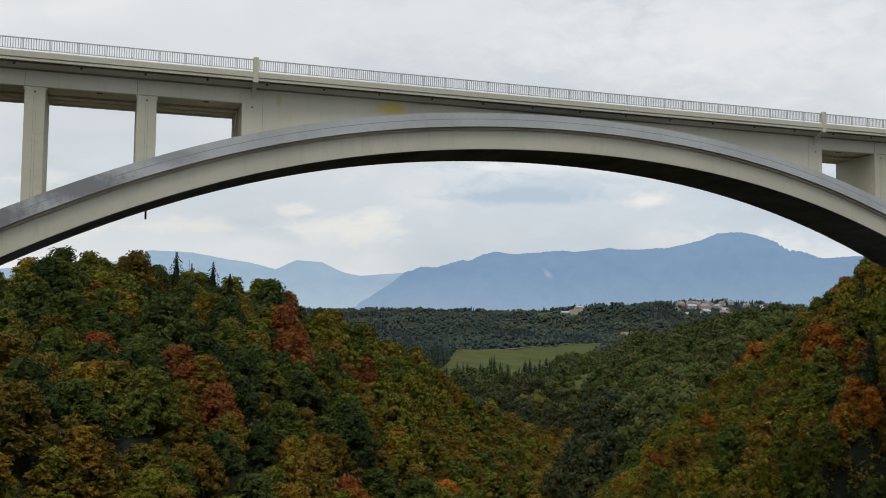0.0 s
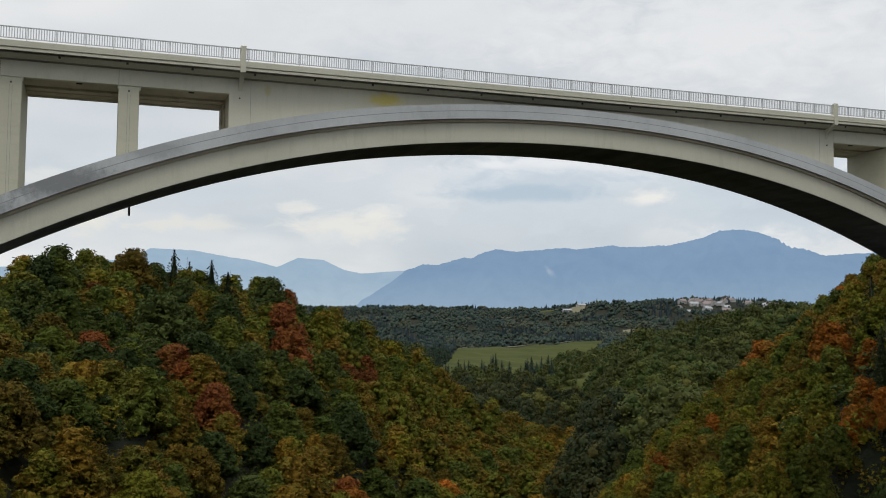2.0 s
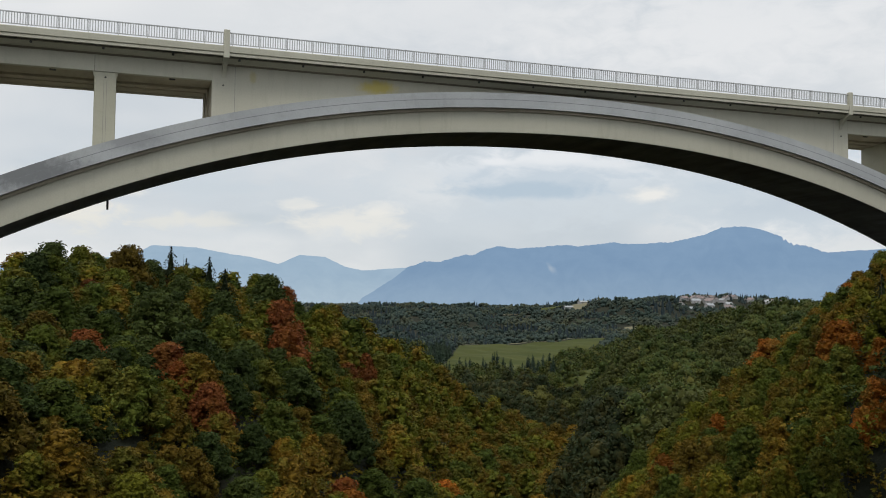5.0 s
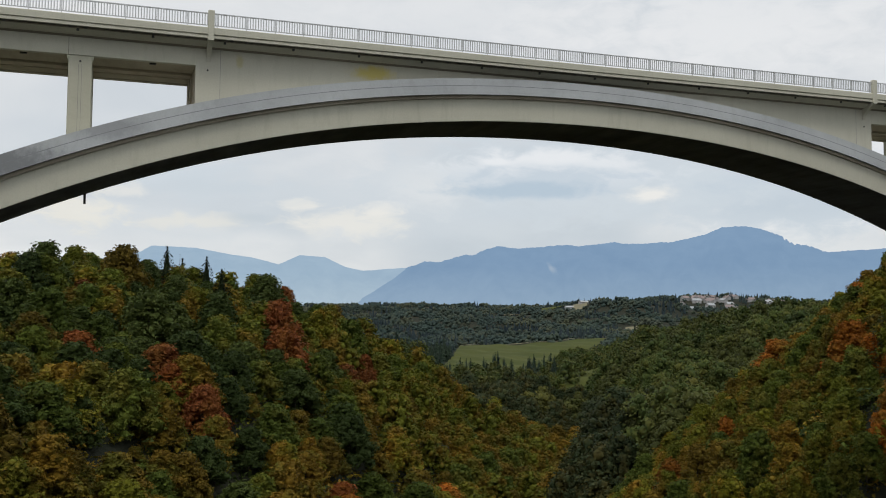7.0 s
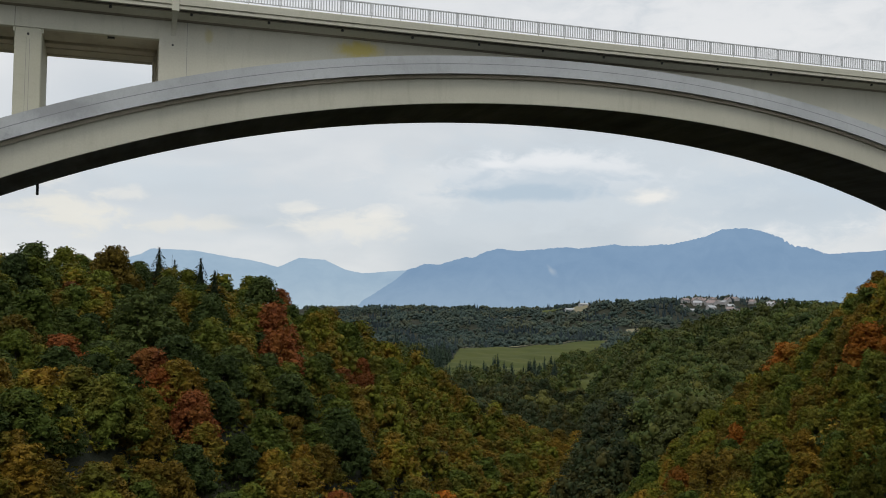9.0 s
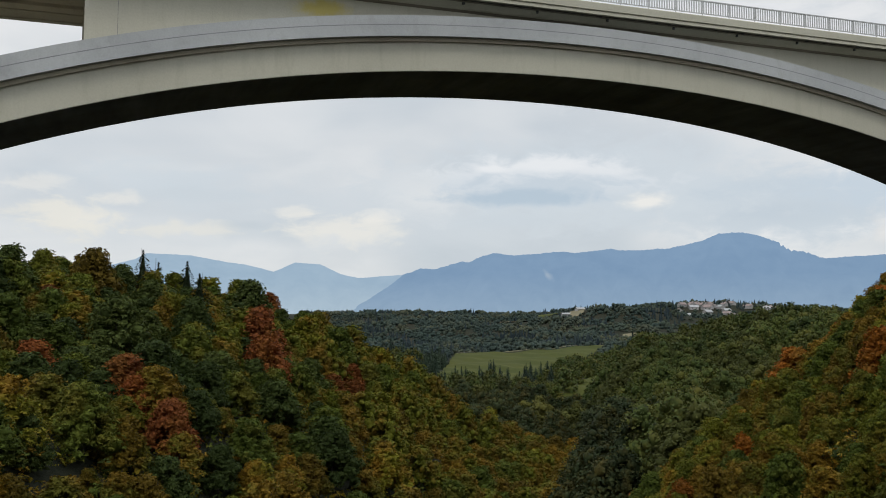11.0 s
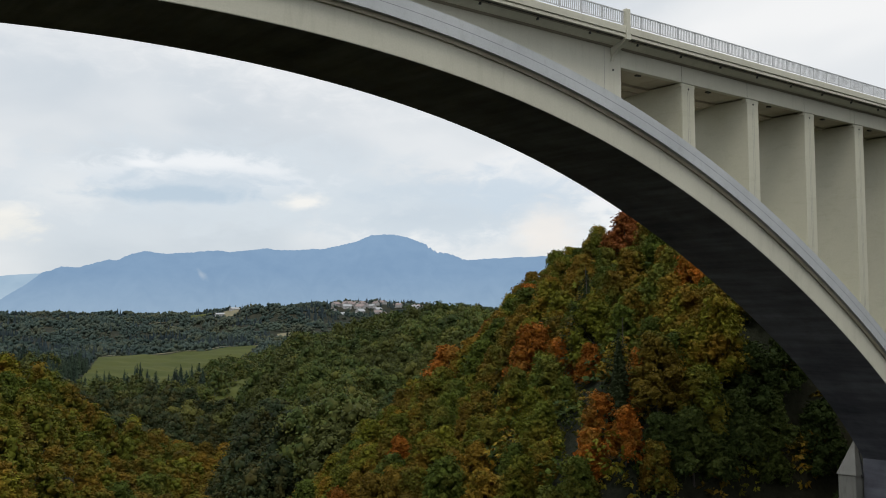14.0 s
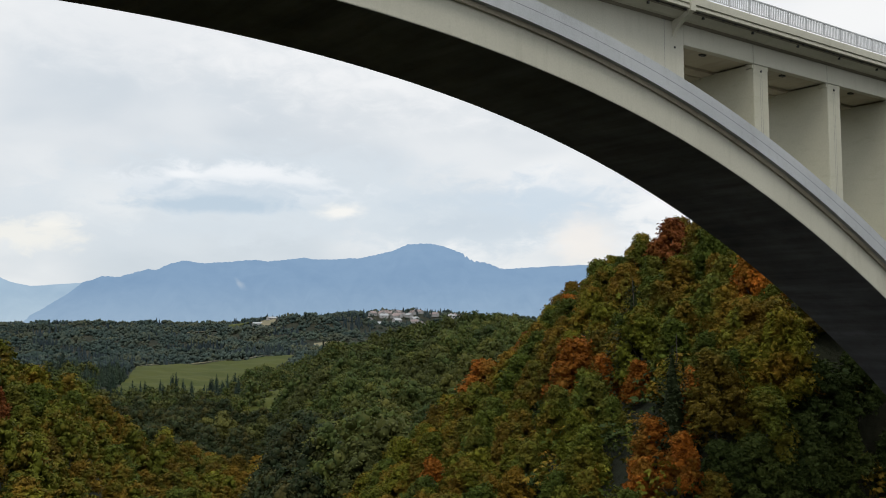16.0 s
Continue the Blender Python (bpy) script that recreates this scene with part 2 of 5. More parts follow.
CREAM = concrete("cream_painted_concrete", (0.505, 0.490, 0.402), (0.445, 0.430, 0.350), grime=0.32)
SPANDREL = concrete("stained_cream_concrete", (0.50, 0.485, 0.402), (0.445, 0.430, 0.352), grime=0.28,
                    stains=((-16.9, 0.55, 2.1, 0.75, (0.50, 0.42, 0.13), 0.95), (-26.9, 0.55, 0.35, 0.75, (0.42, 0.36, 0.16), 0.6)))
PIER_CREAM = concrete("cream_pier_concrete", (0.475, 0.46, 0.365), (0.42, 0.405, 0.315), streak=(0.2, 0.2, 0.6), grime=0.25)
# arch underside: shade is put into the colour, its blue offsets warm bounce light
SOFFIT = concrete("shaded_boarded_concrete", (0.175, 0.180, 0.215), (0.080, 0.083, 0.102), boards=(0.9, 0.12, 0.9), grime=0.5, rough=0.9)
# browner and darker than the cream of the faces
UNDERDECK = concrete("brown_streaked_concrete", (0.45, 0.405, 0.315), (0.33, 0.29, 0.22), streak=(0.3, 0.08, 0.3), grime=0.6)
# footway underside: its shade is put into a darker base colour
FOOTWAY_SOFFIT = concrete("shaded_footway_soffit", (0.25, 0.22, 0.175), (0.18, 0.16, 0.125), streak=(0.3, 0.08, 0.3), grime=0.6)
CAP = concrete("grey_weathered_cap", (0.415, 0.43, 0.435), (0.325, 0.34, 0.348), streak=(0.5, 0.5, 0.25), grime=0.35, rough=0.55,
               stains=((-42.5, -7.9, 6.0, 1.9, (0.12, 0.125, 0.13), 0.75), (-49.0, -10.6, 5.0, 2.0, (0.11, 0.115, 0.12), 0.8), (-36.0, -5.0, 3.5, 1.2, (0.18, 0.185, 0.19), 0.5)))
FOOTING = concrete("raw_pale_concrete", (0.27, 0.26, 0.235), (0.18, 0.175, 0.155), grime=0.9)


def plain(name, colour, rough, metal=0.0, vary=0.12, scale=2.0):
    m, nt, n, ln, p = material(name)
    t = noise_tex(n, ln, n("ShaderNodeTexCoord").outputs["Object"], scale, 5.0)
    lo, hi = tuple(c * (1 - vary) for c in colour), tuple(min(1, c * (1 + vary)) for c in colour)
    ln(ramp_node(n, ln, t.outputs[0], ((0.35, lo), (0.65, hi))), p.inputs["Base Color"])
    p.inputs["Roughness"].default_value = rough
    p.inputs["Metallic"].default_value = metal
    bump(n, ln, p, t.outputs[0], 0.1, 0.01)
    return m


RAIL = plain("grey_painted_steel", (0.49, 0.495, 0.50), 0.5, 0.2)
DARK_STEEL = plain("dark_steel", (0.05, 0.05, 0.05), 0.6, 0.3)
SEAM = plain("grey_seam", (0.20, 0.205, 0.215), 0.8)
JOINT = plain("dark_joint", (0.12, 0.115, 0.10), 0.9)
ASPHALT = plain("asphalt", (0.05, 0.05, 0.052), 0.9, 0, 0.25, 6.0)
BARK = plain("bark", (0.06, 0.052, 0.043), 0.95, 0, 0.35, 5.0)
ROOF_TILE = plain("weathered_roof", (0.22, 0.175, 0.165), 0.85, 0, 0.3, 0.4)
RENDERED = plain("pale_render", (0.31, 0.305, 0.30), 0.85, 0, 0.15, 0.3)
WINDOW_DARK = plain("dark_window", (0.05, 0.055, 0.06), 0.2)
METAL_ROOF = plain("pale_metal_roof", (0.28, 0.29, 0.30), 0.5)


def leaf_material(name, a, b, c, gloss=0.10, fine=2.6, turn=None, drift=0.16):
    """Foliage: each spray takes its own tone, each tree a lean of its own, and some limbs have turned colour."""
    m, nt, n, ln, p = material(name)
    a = tuple(0.55 * u + 0.45 * v for u, v in zip(a, b))
    c = tuple(0.6 * u + 0.4 * v for u, v in zip(c, b))
    info, geo = n("ShaderNodeObjectInfo"), n("ShaderNodeNewGeometry")
    att = n("ShaderNodeAttribute")
    att.attribute_name = "tint"
    spray = ramp_node(n, ln, geo.outputs["Random Per Island"], ((0.0, a), (0.5, b), (1.0, c)))
    s = n("ShaderNodeMath")
    ln(info.outputs["Random"], s.inputs[0])
    ln(att.outputs["Fac"], s.inputs[1])
    fr = n("ShaderNodeMath")
    fr.operation = "FRACT"
    ln(s.outputs[0], fr.inputs[0])
    co = n("ShaderNodeTexCoord").outputs["Object"]
    if turn:
        off = n("ShaderNodeVectorMath")
        off.operation = "SCALE"
        off.inputs["Scale"].default_value = 37.0
        comb = n("ShaderNodeCombineXYZ")
        for i in range(3):
            ln(fr.outputs[0], comb.inputs[i])
        ln(comb.outputs[0], off.inputs[0])
        at = n("ShaderNodeVectorMath")
        ln(co, at.inputs[0])
        ln(off.outputs[0], at.inputs[1])
        limb = noise_tex(n, ln, at.outputs[0], drift, 3.0, 0.6)
        share = ramp_node(n, ln, limb.outputs[0], ((0.46, (0, 0, 0)), (0.62, (1, 1, 1))))
        spray = blend(n, ln, "MIX", share, spray, turn)
    tree = ramp_node(n, ln, fr.outputs[0], ((0.0, (0.56, 0.62, 0.62)), (0.3, (0.80, 0.84, 0.80)), (0.55, (1.0, 0.98, 0.95)), (0.8, (1.26, 1.16, 0.96)), (1.0, (0.70, 0.78, 0.68))))
    col = blend(n, ln, "MULTIPLY", 1.0, spray, tree)
    fleck = noise_tex(n, ln, co, fine, 3.0, 0.7)
    light = ramp_node(n, ln, fleck.outputs[0], ((0.34, (0.84, 0.85, 0.84)), (0.52, (1.0, 1.0, 1.0)), (0.68, (1.18, 1.17, 1.15))))
    col = blend(n, ln, "MULTIPLY", 1.0, col, light)
    ln(col, p.inputs["Base Color"])
    p.inputs["Roughness"].default_value = 0.7
    p.inputs["Specular IOR Level"].default_value = gloss
    tr = n("ShaderNodeBsdfTranslucent")
    ln(col, tr.inputs["Color"])
    ms = n("ShaderNodeMixShader")
    ms.inputs[0].default_value = 0.12
    ln(p.outputs[0], ms.inputs[1])
    ln(tr.outputs[0], ms.inputs[2])
    ln(ms.outputs[0], nt.nodes["Material Output"].inputs["Surface"])
    return m


LEAF = {
    "green": leaf_material("green_leaves", (0.048, 0.066, 0.011), (0.076, 0.100, 0.015), (0.118, 0.136, 0.021), turn=(0.115, 0.108, 0.016)),
    "dark": leaf_material("dark_green_leaves", (0.030, 0.046, 0.013), (0.049, 0.069, 0.017), (0.074, 0.088, 0.021)),
    "olive": leaf_material("olive_leaves", (0.070, 0.078, 0.009), (0.116, 0.120, 0.012), (0.170, 0.162, 0.018), turn=(0.180, 0.110, 0.014)),
    "yellow": leaf_material("yellowing_leaves", (0.095, 0.063, 0.009), (0.150, 0.095, 0.012), (0.220, 0.138, 0.018), turn=(0.105, 0.100, 0.014)),
    "orange": leaf_material("orange_leaves", (0.180, 0.058, 0.009), (0.290, 0.094, 0.011), (0.390, 0.142, 0.016), turn=(0.215, 0.105, 0.016)),
    "rust": leaf_material("rust_red_leaves", (0.105, 0.032, 0.012), (0.165, 0.052, 0.016), (0.225, 0.080, 0.020), turn=(0.190, 0.075, 0.018)),
    # the valley foliage again, its colour darkened for shade on the valley floor
    "valley_near": leaf_material("shaded_valley_foliage", (0.020, 0.030, 0.015), (0.032, 0.045, 0.019), (0.046, 0.060, 0.024), 0.1, 1.2, turn=(0.060, 0.052, 0.014)),
    "spruce": leaf_material("spruce_needles", (0.012, 0.017, 0.007), (0.018, 0.025, 0.010), (0.028, 0.036, 0.014), 0.05),
    "valley": leaf_material("valley_foliage", (0.031, 0.048, 0.016), (0.050, 0.072, 0.020), (0.078, 0.097, 0.025), 0.1, 0.9, turn=(0.080, 0.086, 0.021)),
    "valley_dark": leaf_material("valley_conifers", (0.017, 0.032, 0.022), (0.025, 0.044, 0.030), (0.037, 0.057, 0.037), 0.2, 0.9),
    "valley_gold": leaf_material("valley_autumn_foliage", (0.050, 0.058, 0.018), (0.074, 0.080, 0.022), (0.100, 0.098, 0.027), 0.1, 0.9),
    # the bluer tints put the haze of distance into the far trees' colours
    "valley_far": leaf_material("hazed_far_foliage", (0.030, 0.046, 0.045), (0.044, 0.066, 0.060), (0.062, 0.086, 0.070), 0.1, 0.25, turn=(0.072, 0.082, 0.056), drift=0.012),
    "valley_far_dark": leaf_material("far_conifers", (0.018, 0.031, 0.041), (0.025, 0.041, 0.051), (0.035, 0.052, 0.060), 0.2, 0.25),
}


def ground_material(name, a, b, c, scale=0.05):
    m, nt, n, ln, p = material(name)
    co = n("ShaderNodeTexCoord").outputs["Object"]
    big = noise_tex(n, ln, co, scale, 6.0, 0.6)
    fine = noise_tex(n, ln, co, 1.3, 6.0, 0.7)
    col = ramp_node(n, ln, big.outputs[0], ((0.32, a), (0.5, b), (0.68, c)))
    spot = ramp_node(n, ln, fine.outputs[0], ((0.3, (0.6, 0.6, 0.6)), (0.7, (1.2, 1.2, 1.15))))
    ln(blend(n, ln, "MULTIPLY", 0.9, col, spot), p.inputs["Base Color"])
    p.inputs["Roughness"].default_value = 0.95
    p.inputs["Specular IOR Level"].default_value = 0.15
    bump(n, ln, p, fine.outputs[0], 0.6, 0.4)
    return m


FOREST_FLOOR = ground_material("forest_floor", (0.014, 0.017, 0.010), (0.021, 0.023, 0.014), (0.030, 0.028, 0.016), 0.02)


def field_material(name, a, b, turn):
    """Mown grass with faint tracks and patches."""
    m, nt, n, ln, p = material(name)
    mp = n("ShaderNodeMapping")
    mp.inputs["Rotation"].default_value = (0, 0, radians(turn))
    mp.inputs["Scale"].default_value = (0.08, 0.006, 0.02)
    ln(n("ShaderNodeTexCoord").outputs["Object"], mp.inputs["Vector"])
    tracks = noise_tex(n, ln, mp.outputs[0], 1.0, 3.0)
    broad = noise_tex(n, ln, n("ShaderNodeTexCoord").outputs["Object"], 0.012, 5.0, 0.6)
    col = ramp_node(n, ln, broad.outputs[0], ((0.35, a), (0.65, b)))
    tone = ramp_node(n, ln, tracks.outputs[0], ((0.35, (0.84, 0.86, 0.84)), (0.65, (1.1, 1.08, 1.0))))
    ln(blend(n, ln, "MULTIPLY", 0.8, col, tone), p.inputs["Base Color"])
    p.inputs["Roughness"].default_value = 0.9
    p.inputs["Specular IOR Level"].default_value = 0.15
    return m


MEADOW = field_material("mown_meadow", (0.038, 0.048, 0.005), (0.052, 0.058, 0.007), 30)
STUBBLE = field_material("pale_stubble", (0.13, 0.12, 0.075), (0.17, 0.15, 0.10), 10)


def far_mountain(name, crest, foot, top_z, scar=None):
    """A backdrop of far hills, pale with distance: haze is put into its glowing colour."""
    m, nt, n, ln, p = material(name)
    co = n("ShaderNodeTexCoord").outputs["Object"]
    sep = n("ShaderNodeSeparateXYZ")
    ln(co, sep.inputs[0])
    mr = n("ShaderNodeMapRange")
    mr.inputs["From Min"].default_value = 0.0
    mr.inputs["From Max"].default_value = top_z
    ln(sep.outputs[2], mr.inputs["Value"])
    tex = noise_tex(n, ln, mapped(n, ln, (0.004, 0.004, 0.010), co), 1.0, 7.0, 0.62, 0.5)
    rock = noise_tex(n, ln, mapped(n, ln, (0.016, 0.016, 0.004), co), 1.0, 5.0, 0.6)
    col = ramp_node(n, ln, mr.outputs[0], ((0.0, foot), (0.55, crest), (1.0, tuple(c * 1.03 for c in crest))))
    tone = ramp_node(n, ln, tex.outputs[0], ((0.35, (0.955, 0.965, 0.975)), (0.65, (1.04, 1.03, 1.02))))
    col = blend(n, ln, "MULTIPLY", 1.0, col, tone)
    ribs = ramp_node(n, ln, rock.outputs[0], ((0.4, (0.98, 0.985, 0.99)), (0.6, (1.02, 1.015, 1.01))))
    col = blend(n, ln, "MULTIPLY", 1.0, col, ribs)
    if scar:
        sub = n("ShaderNodeVectorMath")
        sub.operation = "SUBTRACT"
        sub.inputs[1].default_value = scar
        ln(co, sub.inputs[0])
        dv = n("ShaderNodeVectorMath")
        dv.operation = "MULTIPLY"
        dv.inputs[1].default_value = (1 / 17, 1 / 260, 1 / 34)
        ln(sub.outputs[0], dv.inputs[0])
        le = n("ShaderNodeVectorMath")
        le.operation = "LENGTH"
        ln(dv.outputs[0], le.inputs[0])
        ad = n("ShaderNodeMath")
        ad.operation = "MULTIPLY_ADD"
        ad.inputs[1].default_value = 1.6
        ln(rock.outputs[0], ad.inputs[0])
        ln(le.outputs["Value"], ad.inputs[2])
        near = n("ShaderNodeMapRange")
        near.inputs["From Min"].default_value = 1.75
        near.inputs["From Max"].default_value = 0.9
        near.inputs["To Max"].default_value = 0.5
        ln(ad.outputs[0], near.inputs["Value"])
        col = blend(n, ln, "MIX", near.outputs[0], col, (0.46, 0.54, 0.62))
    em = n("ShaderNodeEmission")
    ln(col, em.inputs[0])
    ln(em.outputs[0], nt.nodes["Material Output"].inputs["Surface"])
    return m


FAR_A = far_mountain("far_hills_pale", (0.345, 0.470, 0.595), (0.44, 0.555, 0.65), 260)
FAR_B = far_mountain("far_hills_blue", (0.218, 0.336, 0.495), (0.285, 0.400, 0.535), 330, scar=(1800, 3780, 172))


# ---------------------------------------------------------------- mesh helpers
def finish(bm, name, mat, smooth=False):
    me = bpy.data.meshes.new(name)
    bm.normal_update()
    bm.to_mesh(me)
    bm.free()
    me.materials.append(mat)
    if smooth:
        me.shade_smooth()
    return me


def part(name, bm, mat, parent=None, label="", smooth=False):
    ob = new(name, finish(bm, name, mat, smooth) if isinstance(bm, bmesh.types.BMesh) else bm)
    if parent is not None:
        ob.parent = parent
    if label:
        tagged(ob, label)
    return ob


def box(bm, x0, x1, y0, y1, z0, z1, bevel=0.0):
    """A box, its edges taken off by bevel."""
    c = Vector(((x0 + x1) / 2, (y0 + y1) / 2, (z0 + z1) / 2))
    made = bmesh.ops.create_cube(bm, size=1, matrix=Matrix.Translation(c) @ Matrix.Diagonal((x1 - x0, y1 - y0, z1 - z0, 1)))
    if bevel:
        edges = list({e for v in made["verts"] for e in v.link_edges})
        bmesh.ops.bevel(bm, geom=edges, offset=bevel, segments=1, affect="EDGES")


def tube(bm, a, b, r0, r1, sides=8, caps=True):
    a, b = Vector(a), Vector(b)
    q = (b - a).to_track_quat("Z", "Y").to_matrix()
    rings = []
    for c, r in ((a, r0), (b, r1)):
        rings.append([bm.verts.new(c + q @ Vector((r * math.cos(2 * math.pi * i / sides), r * math.sin(2 * math.pi * i / sides), 0))) for i in range(sides)])
    for i in range(sides):
        j = (i + 1) % sides
        bm.faces.new((rings[0][i], rings[0][j], rings[1][j], rings[1][i]))
    if caps:
        bm.faces.new(rings[0][::-1])
        bm.faces.new(rings[1])


def strip(bm, line_a, line_b, flip=False):
    """Faces between two lines of points."""
    va, vb = [bm.verts.new(p) for p in line_a], [bm.verts.new(p) for p in line_b]
    for i in range(len(va) - 1):
        f = (va[i], va[i + 1], vb[i + 1], vb[i])
        bm.faces.new(f[::-1] if flip else f)


def arrays_mesh(name, verts, quads, mat, tint=None):
    me = bpy.data.meshes.new(name)
    nv, nq = len(verts), len(quads)
    me.vertices.add(nv)
    me.vertices.foreach_set("co", np.asarray(verts, np.float32).ravel())
    me.loops.add(nq * 4)
    me.loops.foreach_set("vertex_index", np.asarray(quads, np.int32).ravel())
    me.polygons.add(nq)
    me.polygons.foreach_set("loop_start", np.arange(nq, dtype=np.int32) * 4)
    me.update(calc_edges=True)
    if tint is not None:
        me.attributes.new("tint", "FLOAT", "POINT").data.foreach_set("value", np.asarray(tint, np.float32))
    me.materials.append(mat)
    return me


# ---------------------------------------------------------------- the lie of the land
# heights across the gorge, from the western side (negative) to the eastern
ACROSS = ((-420, -4), (-200, -8), (-158, -12), (-130, -17), (-110, -24), (-98, -33), (-86, -42), (-76, -50), (-66, -60), (-58, -69), (-45, -79), (-30, -84), (-20, -86),
          (-10, -76), (0, -62), (8, -54), (18, -47), (27, -41), (34, -35), (42, -29), (50, -23), (58, -17), (74, -4), (105, 3), (150, 9), (320, 14))


def step(a, b, x):
    t = np.clip((x - a) / (b - a), 0, 1)
    return t * t * (3 - 2 * t)


def slope(points, m):
    x, z = np.array([p[0] for p in points], float), np.array([p[1] for p in points], float)
    return sum(np.interp(m + k, x, z) for k in (-6, -2, 2, 6)) / 4


def height(x, y):
    """A gorge that runs under the bridge to the north-north-east, opens into a wooded valley and ends in low hills."""
    x, y = np.asarray(x, float), np.asarray(y, float)
    s, l = 0.5 * x + 0.866 * y, 0.866 * x - 0.5 * y
    near = slope(ACROSS, l)
    near = near - 9 * step(190, 130, s) * step(88, 112, -l)
    near = near - 5 * step(200, 245, s) * step(70, 100, -l)
    # the bench on which the arch's foot stands
    near = near - 25 * step(24, 10, y) * step(28, 50, x) * step(100, 80, x)
    near = near + 20 * step(30, -20, s) * step(40, 62, -l) * step(150, 100, -l)
    d = np.hypot(x, y)
    az = np.degrees(np.arctan2(x, y + 1e-9))
    val = -84 + 10 * step(380, 560, s) - 5 * step(650, 900, d) + 11 * step(900, 1600, d)
    # the eastern bank beyond the spur
    val = val + (27 * step(-24, 20, l) + 20 * step(42, 112, l)) * step(1500, 1000, d)
    val = val + 9 * step(21, 28, az) * np.exp(-((d - 1520) / 260) ** 2)
    val = val + 9 * np.exp(-((az - 27.5) / 1.7) ** 2 - ((d - 800) / 130) ** 2)
    val = val + 20 * step(1500, 2100, d) + 38 * step(2000, 3200, d)
    val = val + 38 * step(2300, 3200, d) * np.exp(-((az - 36) / 5.5) ** 2)
    val = val + 12 * step(1950, 2500, d) * np.exp(-((az - 31.5) / 4.5) ** 2)
    val = val + 26 * np.exp(-((az - 28.5) / 4.2) ** 2 - ((d - 2350) / 300) ** 2) + 16 * np.exp(-((az - 19) / 3.0) ** 2 - ((d - 2000) / 260) ** 2)
    val = val + 11 * np.sin(d / 62 + 1.6 * np.sin(az / 2.1) + az / 5) * step(1620, 1850, d) * step(3150, 2900, d)
    val = val + 3 * np.sin(x / 140.0) * np.cos(y / 170.0) * step(400, 900, d)
    end = np.where(l < -20, 366 - np.clip(-l - 50, 0, 80), 105 + 40 * step(6, 26, l) + 8 * step(34, 50, l) * step(84, 68, l) + 0.35 * np.clip(l, 0, 300))
    k = step(0, 1, (s - end) / np.where(l < -20, 60, 70))
    rough = 2.2 * np.sin(x / 31 + 1.3) * np.cos(y / 27 + 0.4) + 1.3 * np.sin(x / 13.0 + y / 17.0) + 0.8 * np.cos(x / 9.0 - y / 11.0 + 2)
    return near * (1 - k) + val * k + rough * step(3000, 600, d)


def make_ground():
    u = np.linspace(-1, 1, 261)
    xs = 60 + 4900 * np.sign(u) * (0.07 * np.abs(u) + 0.93 * np.abs(u) ** 3.2)
    v = np.linspace(-0.62, 1, 261)
    ys = 120 + 4700 * np.sign(v) * (0.07 * np.abs(v) + 0.93 * np.abs(v) ** 3.2)
    gx, gy = np.meshgrid(xs, ys)
    gz = height(gx, gy)
    verts = np.stack([gx, gy, gz], -1).reshape(-1, 3)
    i = np.arange(len(ys) - 1)[:, None] * len(xs) + np.arange(len(xs) - 1)[None, :]
    quads = np.stack([i, i + 1, i + 1 + len(xs), i + len(xs)], -1).reshape(-1, 4)
    me = arrays_mesh("ground", verts, quads, FOREST_FLOOR)
    me.shade_smooth()
    return tagged(new("ground", me), "wooded gorge and valley ground of leaf litter and soil", "ground", kind="structure")


make_ground()


def make_field(name, corners, mat, label, n=36, lift=2.2):
    """A field laid over the ground between four corners (x, y)."""
    a, b, c, d = [np.array(p, float) for p in corners]
    s, t = np.meshgrid(np.linspace(0, 1, n), np.linspace(0, 1, n))
    p = (a * (1 - s[..., None]) + b * s[..., None]) * (1 - t[..., None]) + (d * (1 - s[..., None]) + c * s[..., None]) * t[..., None]
    z = height(p[..., 0], p[..., 1]) + lift
    verts = np.concatenate([p, z[..., None]], -1).reshape(-1, 3)
    i = np.arange(n - 1)[:, None] * n + np.arange(n - 1)[None, :]
    quads = np.stack([i, i + 1, i + 1 + n, i + n], -1).reshape(-1, 4)
    me = arrays_mesh(name, verts, quads, mat)
    me.shade_smooth()
    return tagged(new(name, me), label, "field", kind="structure")


def spot(az, d):
    """A place in the valley, by its bearing and distance from the camera's mid way."""
    return -32 + d * math.sin(radians(az)), -65 + d * math.cos(radians(az))


